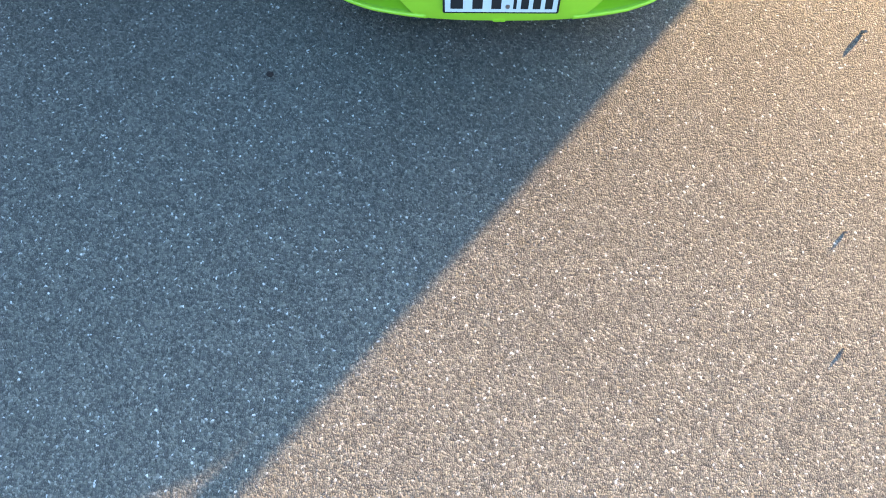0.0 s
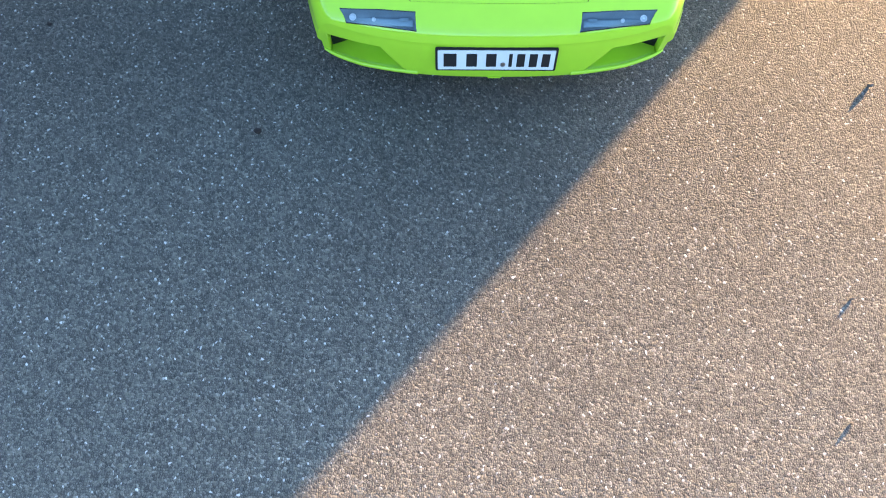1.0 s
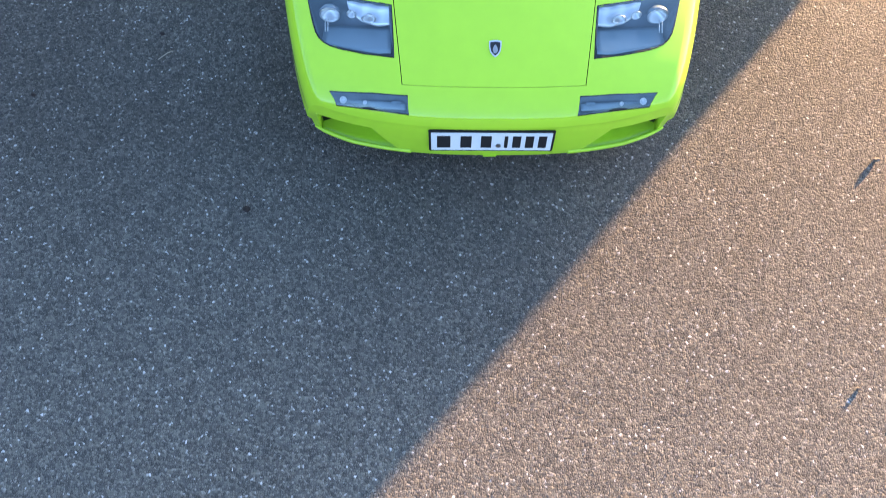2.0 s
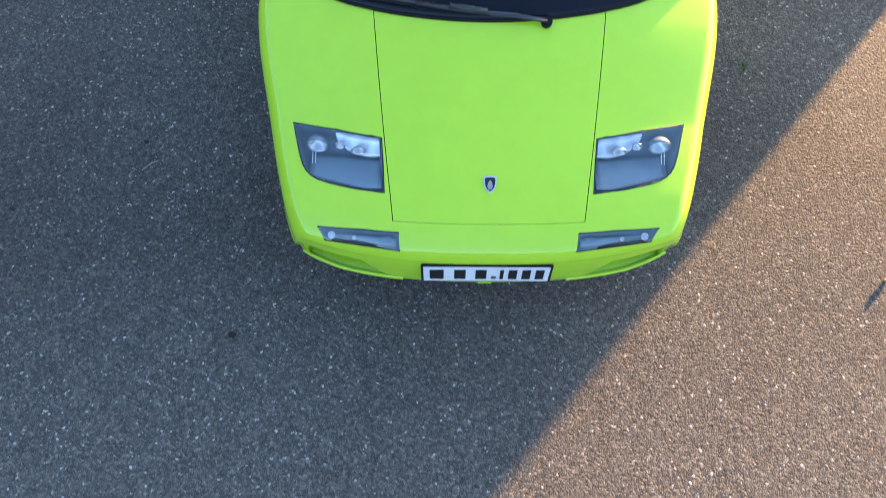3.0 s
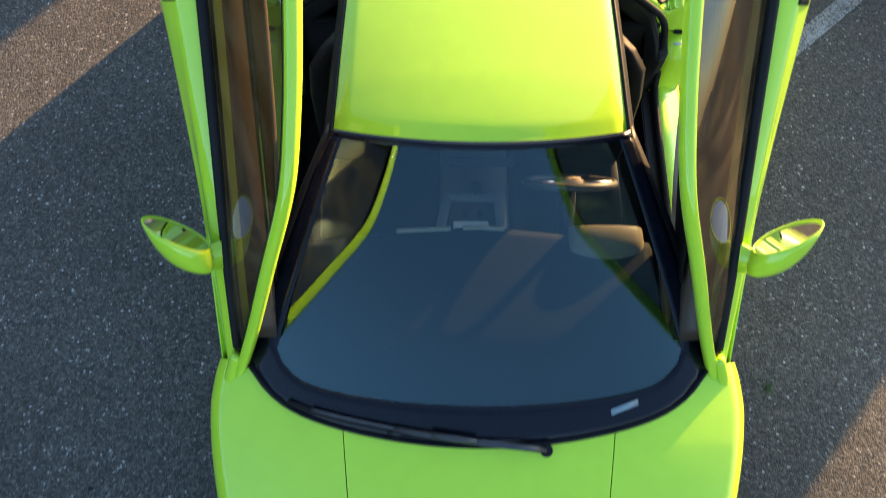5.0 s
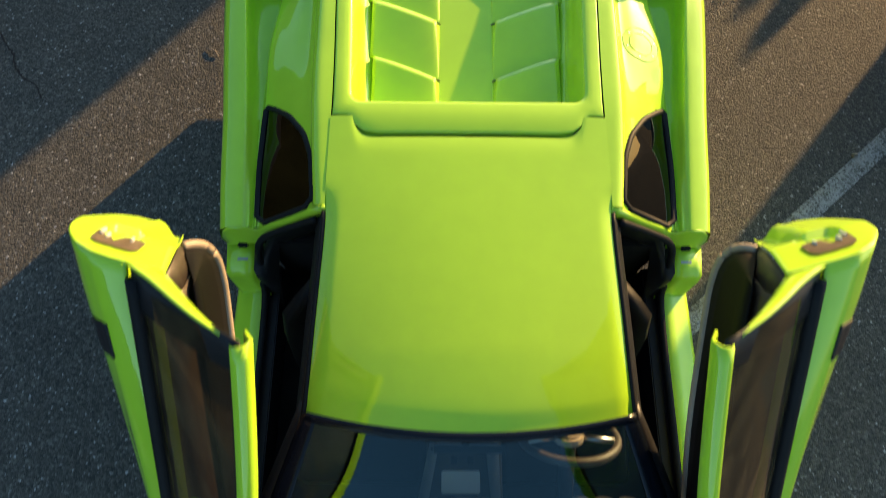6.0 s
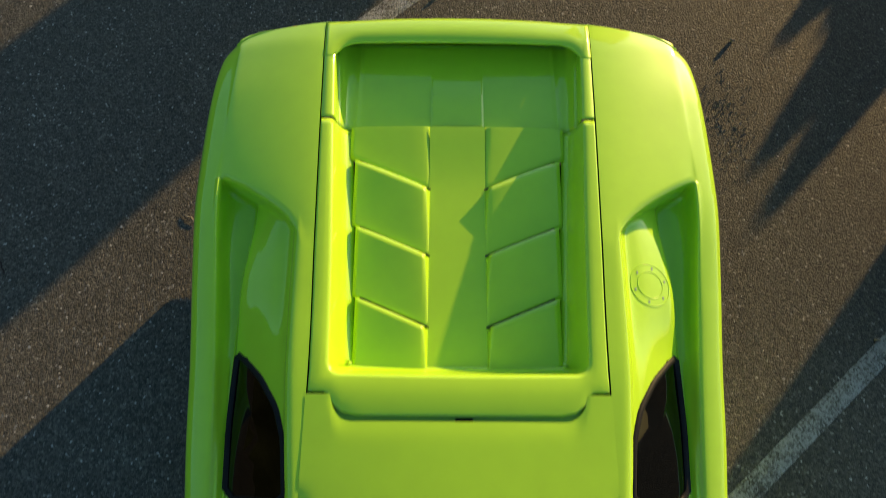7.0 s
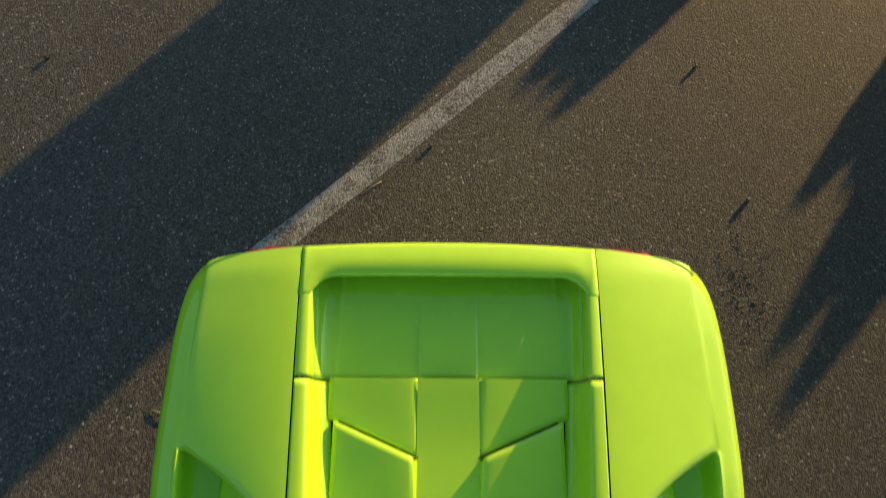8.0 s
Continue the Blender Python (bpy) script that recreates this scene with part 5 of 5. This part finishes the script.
    ruled("pocket_panel", [up(p) for p in edge], [up((0.664, min(p.y, 2.505), 0.66)) for p in edge], SEAT, door, "black door pocket", n=4, wall=0.006)
    # outside handle
    rows = []
    for k in range(7):
        y = 2.345 + 0.092 * k / 6
        curve = rounded([(a, 0, b) for a, b in door_skin(y)], 12)
        curve = [p for p in curve[24:60:2]]
        rows.append([up((p.x + 0.002, y, p.z + 0.003)) for p in curve[:14]])
    sheet("door_handle", rows, TRIM, door, "black recessed door handle", wall=0.004)
    # mirror
    c = Vector((0.922, 1.70, 0.765))
    rows = []
    for i in range(13):
        t = i / 12
        ang = t * math.pi / 2
        r = math.cos(ang) ** 0.75 if i < 12 else 0.02
        ring = []
        for k in range(28):
            a = 2 * math.pi * k / 28
            ring.append(up(c + Vector((0.093 * r * math.cos(a) - 0.05 * t ** 1.3, -0.135 * math.sin(ang) + 0.05 * math.cos(a) * (1 - t), 0.068 * r * math.sin(a) - 0.03 * t))))
        rows.append(ring)
    sheet("mirror_housing", rows, PAINT, door, closed=True, wall=0.005)
    g = [up(c + Vector((0.085 * math.cos(2 * math.pi * k / 28), -0.006 + 0.046 * math.cos(2 * math.pi * k / 28), 0.060 * math.sin(2 * math.pi * k / 28)))) for k in range(28)]
    thick(link("mirror_glass", g, [tuple(range(28))], MIRROR, door, "silvered mirror glass", False), 0.002)
    ruled("mirror_foot", [up(p) for p in ((0.80, 1.60, 0.70), (0.82, 1.57, 0.705), (0.845, 1.57, 0.72), (0.87, 1.58, 0.735))], [up(p) for p in ((0.80, 1.67, 0.705), (0.82, 1.66, 0.715), (0.845, 1.65, 0.735), (0.87, 1.64, 0.75))], PAINT, door, n=2, wall=0.02)
    return door


make_door(1)
make_door(-1)


# ---- wheels ----
def make_wheel(x, y, width, r):
    prof = [(0.0, r - 0.11), (0.02, r - 0.02), (0.045, r - 0.002), (width / 2, r), (width - 0.045, r - 0.002), (width - 0.02, r - 0.02), (width, r - 0.11)]
    s = 1 if x > 0 else -1
    c = Vector((x, y, r))
    n = 40
    rows = [[c + Vector((s * (a - width), q * math.cos(2 * math.pi * k / n), q * math.sin(2 * math.pi * k / n))) for k in range(n)] for a, q in prof]
    w = sheet("wheel", rows, RUBBER, car, "wide black tyre on a silver alloy rim", closed=True, wall=0)
    rim = [[c + Vector((s * (a - width), q * math.cos(2 * math.pi * k / n), q * math.sin(2 * math.pi * k / n))) for k in range(n)] for a, q in ((0.0, r - 0.11), (0.03, r - 0.12), (width - 0.05, r - 0.125), (width - 0.01, r - 0.115))]
    sheet("rim", rim, ALLOY, w, closed=True, wall=0.004)
    disc("hub", c + Vector((-s * 0.05, 0, 0)), (s, 0, 0), 0.06, 0.05, ALLOY, w, bevel=0.008)
    for k in range(5):
        a = 2 * math.pi * k / 5
        tube("spoke", [c + Vector((-s * 0.045, 0.05 * math.cos(a), 0.05 * math.sin(a))), c + Vector((-s * 0.04, (r - 0.12) * math.cos(a), (r - 0.12) * math.sin(a)))], 0.028, ALLOY, w, sides=8, flat=0.6)
    disc("brake_disc", c + Vector((-s * 0.12, 0, 0)), (s, 0, 0), 0.16, 0.025, METAL, w)


for s in (1, -1):
    # unseen panel added to set the car's shadow edge behind the wheel
    box("shadow_panel", (s * 0.83 - 0.155, 3.95, 0.09), (s * 0.83 + 0.155, 3.97, 0.42), RUBBER, car, "unseen black panel that shapes the car's shadow", 0.006)
    make_wheel(s * 0.895, AXLE_F, 0.24, TYRE_R - 0.015)
    make_wheel(s * 0.975, AXLE_R, 0.32, TYRE_R + 0.01)


# ---- unseen things added to cast the long shadows ----
D = Vector((0.66, 0.75, 0)).normalized()
N = Vector((0.75, -0.66, 0)).normalized()


def on_plan(n, d):
    return N * n + D * d


def shadow_block(name, n0, n1, d0, depth, height):
    """An unseen plain upright block, added across the sun to cast a shadow."""
    bm = bmesh.new()
    q = [on_plan(n0, d0), on_plan(n1, d0), on_plan(n1, d0 + depth), on_plan(n0, d0 + depth)]
    f = bm.faces.new([bm.verts.new(p) for p in q])
    r = bmesh.ops.extrude_face_region(bm, geom=[f])
    for g in r["geom"]:
        if isinstance(g, bmesh.types.BMVert):
            g.co.z += height
    bmesh.ops.recalc_face_normals(bm, faces=bm.faces)
    bmesh.ops.bevel(bm, geom=bm.edges[:], offset=0.01, segments=2, affect="EDGES")
    return tagged(part(name, bm, PLASTER), "unseen plain grey block that casts a long shadow", "wall", kind="structure")


def hedge(name, x, y0, y1, height):
    """A tall clipped hedge that closes the place: a lumpy leafy wall with thickness."""
    n, m = 120, 16
    rows = []
    for i in range(n + 1):
        y = y0 + (y1 - y0) * i / n
        row = []
        for k in range(2 * m + 1):
            t = k / m - 1
            z = height * (1 - abs(t))
            base = Vector((x + 0.5 * (1 if t > 0 else -1) * (1 if abs(t) > 0.02 else 0), y, z))
            row.append(base + Vector((0.35 * noise.noise(base * 0.9), 0.1 * noise.noise(base * 2.0), 0.25 * noise.noise(base * 1.7 + Vector((5, 0, 0))) if z > 0.3 else 0)))
        rows.append(row)
    ob = sheet(name, rows, HEDGE, None, wall=0)
    return tagged(ob, "tall dark green clipped hedge, out of view", "hedge", kind="structure")


hedge("hedge_west", -11.0, -14.0, 16.0, 4.5)
# unseen hedge added to cut off the low sky ahead of the car
south = hedge("unseen_hedge_south", 0.0, -14.0, 14.0, 2.4)
south.matrix_world = Matrix.Translation((0, -12.5, 0)) @ Matrix.Rotation(radians(90), 4, "Z")
shadow_block("shadow_block_1", -0.82, 0.47, 8.0, 0.4, 1.41)
shadow_block("shadow_block_3", 0.47, 0.63, 8.0, 0.4, 1.53)
shadow_block("shadow_block_2", -5.22, -3.84, 9.5, 0.4, 4.0)


def shrub(n, d, height, lobes, seed):
    """A leafy shrub: stems and many small leaves; lobes: across the sun, height, breadth."""
    rng = random.Random(seed)
    ob = tagged(new("shrub"), "unseen leafy green shrub with an uneven top", "shrub", "shrubs beside the parking bay")
    ob.location = on_plan(n, d)
    for off, h, w in lobes:
        tip = N * off + Vector((0, 0, height * h * 0.8))
        tube("stem", [Vector((0, 0, 0)), tip * 0.5 + Vector((0, 0, 0.05)), tip], 0.02, BARK, ob, sides=6, taper=lambda t: 1 - 0.7 * t)
    verts, faces = [], []
    for off, h, w in lobes:
        for _ in range(4600):
            t = rng.random()
            r = w * (1 - t ** 3.5) * math.sqrt(rng.random()) + 0.02
            a = rng.uniform(0, 6.28)
            c = N * (off * (0.6 + 0.4 * t) + r * math.cos(a)) + D * (r * math.sin(a)) + Vector((0, 0, height * h * t))
            e = Euler((rng.uniform(0, 6.28), rng.uniform(0, 6.28), rng.uniform(0, 6.28))).to_matrix()
            sz = rng.uniform(0.018, 0.034)
            i = len(verts)
            verts += [c + e @ Vector(q) * sz for q in ((-0.55, 0, 0), (0, -1, 0.1), (0.55, 0, 0), (0, 1, 0.1))]
            faces.append((i, i + 1, i + 2, i + 3))
    me = bpy.data.meshes.new("crown")
    me.from_pydata([tuple(v) for v in verts], [], faces)
    me.materials.append(LEAF)
    crown = new("crown", me)
    crown.parent = ob
    return ob


# unseen shrubs, their lobes sized to the shadows wanted on the asphalt
shrub(-1.6, 9.0, 0.69, [(0.22, 1.0, 0.17), (0.03, 0.95, 0.2), (-0.30, 0.79, 0.17), (-0.14, 0.74, 0.32), (0.16, 0.8, 0.26)], 3)
shrub(-3.33, 9.0, 0.61, [(-0.14, 0.99, 0.19), (0.11, 1.0, 0.17), (-0.02, 0.98, 0.22), (0.16, 0.8, 0.16)], 5)


# ---- litter on the asphalt ----
def pebble(name, x, y, size, material, label, category, seed, flat=0.7):
    rng = random.Random(seed)
    bm = bmesh.new()
    bmesh.ops.create_icosphere(bm, subdivisions=2, radius=size)
    for v in bm.verts:
        k = 1 + rng.uniform(-0.25, 0.25)
        v.co = Vector((v.co.x * k, v.co.y * k * 0.8, v.co.z * flat * k))
    low = min(v.co.z for v in bm.verts)
    ob = part(name, bm, material)
    ob.location = (x, y, -low - 0.002)
    return tagged(ob, label, category)


def litter():
    for i, (x, y, r) in enumerate(((1.83, 0.02, 0.013), (1.55, -1.03, 0.009), (1.45, -1.55, 0.008), (-0.08, 5.36, 0.012), (1.63, 5.05, 0.014), (1.46, 5.9, 0.012), (2.39, 3.75, 0.012), (2.09, 3.30, 0.014))):
        pebble("pebble", x, y, r, STONE, "small brown pebble lying on the asphalt", "pebble", i, 1.0)
    for i, (x, y, r) in enumerate(((-1.1, -0.24, 0.018), (-2.2, 0.35, 0.012), (-2.33, 5.91, 0.016), (-1.62, 0.7, 0.012))):
        pebble("dead_leaf", x, y, r, DEBRIS, "crumpled dark brown dead leaf on the asphalt", "leaf", 20 + i, 0.55)
    for i, (a, b) in enumerate((((-0.46, 5.06), (-0.35, 5.14)), ((-1.62, 0.55), (-1.55, 0.6)), ((-1.4, 3.93), (-1.33, 3.88)))):
        m = ((a[0] + b[0]) / 2 + 0.01, (a[1] + b[1]) / 2 + 0.012)
        ob = tube("twig", [(*a, 0.005), (*m, 0.009), (*b, 0.005)], 0.0025, STRAW, None, sides=6)
        tagged(ob, "dry pale twig on the asphalt", "twig")

    # a fine crack in the asphalt
    rng = random.Random(12)
    path = rounded([(-2.60, 4.06, 0), (-2.53, 3.95, 0), (-2.47, 3.88, 0), (-2.44, 3.80, 0), (-2.38, 3.73, 0), (-2.30, 3.68, 0), (-2.26, 3.60, 0)], 7)
    rows = []
    for p in path:
        w, dx = rng.uniform(0.002, 0.006), rng.uniform(-0.006, 0.006)
        rows.append([Vector((p.x + dx - w, p.y - w * 0.6, 0.0045)), Vector((p.x + dx + w, p.y + w * 0.6, 0.0045))])
    tagged(sheet("crack", rows, DEBRIS, None, wall=0), "thin dark crack in the asphalt", "crack", kind="structure")
    # loose grit where the surface crumbles beside the car
    verts, faces = [], []
    for _ in range(240):
        c = Vector((rng.gauss(1.53, 0.07), rng.gauss(4.55, 0.17), 0))
        r = rng.uniform(0.002, 0.006)
        i = len(verts)
        verts += [c + Vector((r * rng.uniform(0.7, 1.2) * math.cos(a), r * rng.uniform(0.7, 1.2) * math.sin(a), 0)) for a in (0, 1.26, 2.51, 3.77, 5.03)] + [c + Vector((0, 0, r * 1.3))]
        faces += [(i + k, i + (k + 1) % 5, i + 5) for k in range(5)]
    tagged(link("grit", verts, faces, STONE, None, "", False), "loose grit on crumbling asphalt", "grit", kind="stuff")
    # a small weed tuft growing from the asphalt
    rng = random.Random(8)
    verts, faces = [], []
    for _ in range(26):
        a, ln = rng.uniform(0, 6.28), rng.uniform(0.012, 0.034)
        d, w = Vector((math.cos(a), math.sin(a), 0)), Vector((-math.sin(a), math.cos(a), 0)) * 0.0025
        o = Vector((rng.uniform(-0.008, 0.008), rng.uniform(-0.018, 0.018), 0))
        i = len(verts)
        verts += [o - w, o + w, o + d * ln * 0.6 + w + Vector((0, 0, ln * 0.7)), o + d * ln + Vector((0, 0, ln * 0.8)), o + d * ln * 0.6 - w + Vector((0, 0, ln * 0.7))]
        faces.append((i, i + 1, i + 2, i + 3, i + 4))
    weed = link("weed", verts, faces, LEAF, None, "", False)
    weed.location = (1.35, 1.14, 0)
    tagged(weed, "small green weed tuft in the asphalt", "weed")


litter()
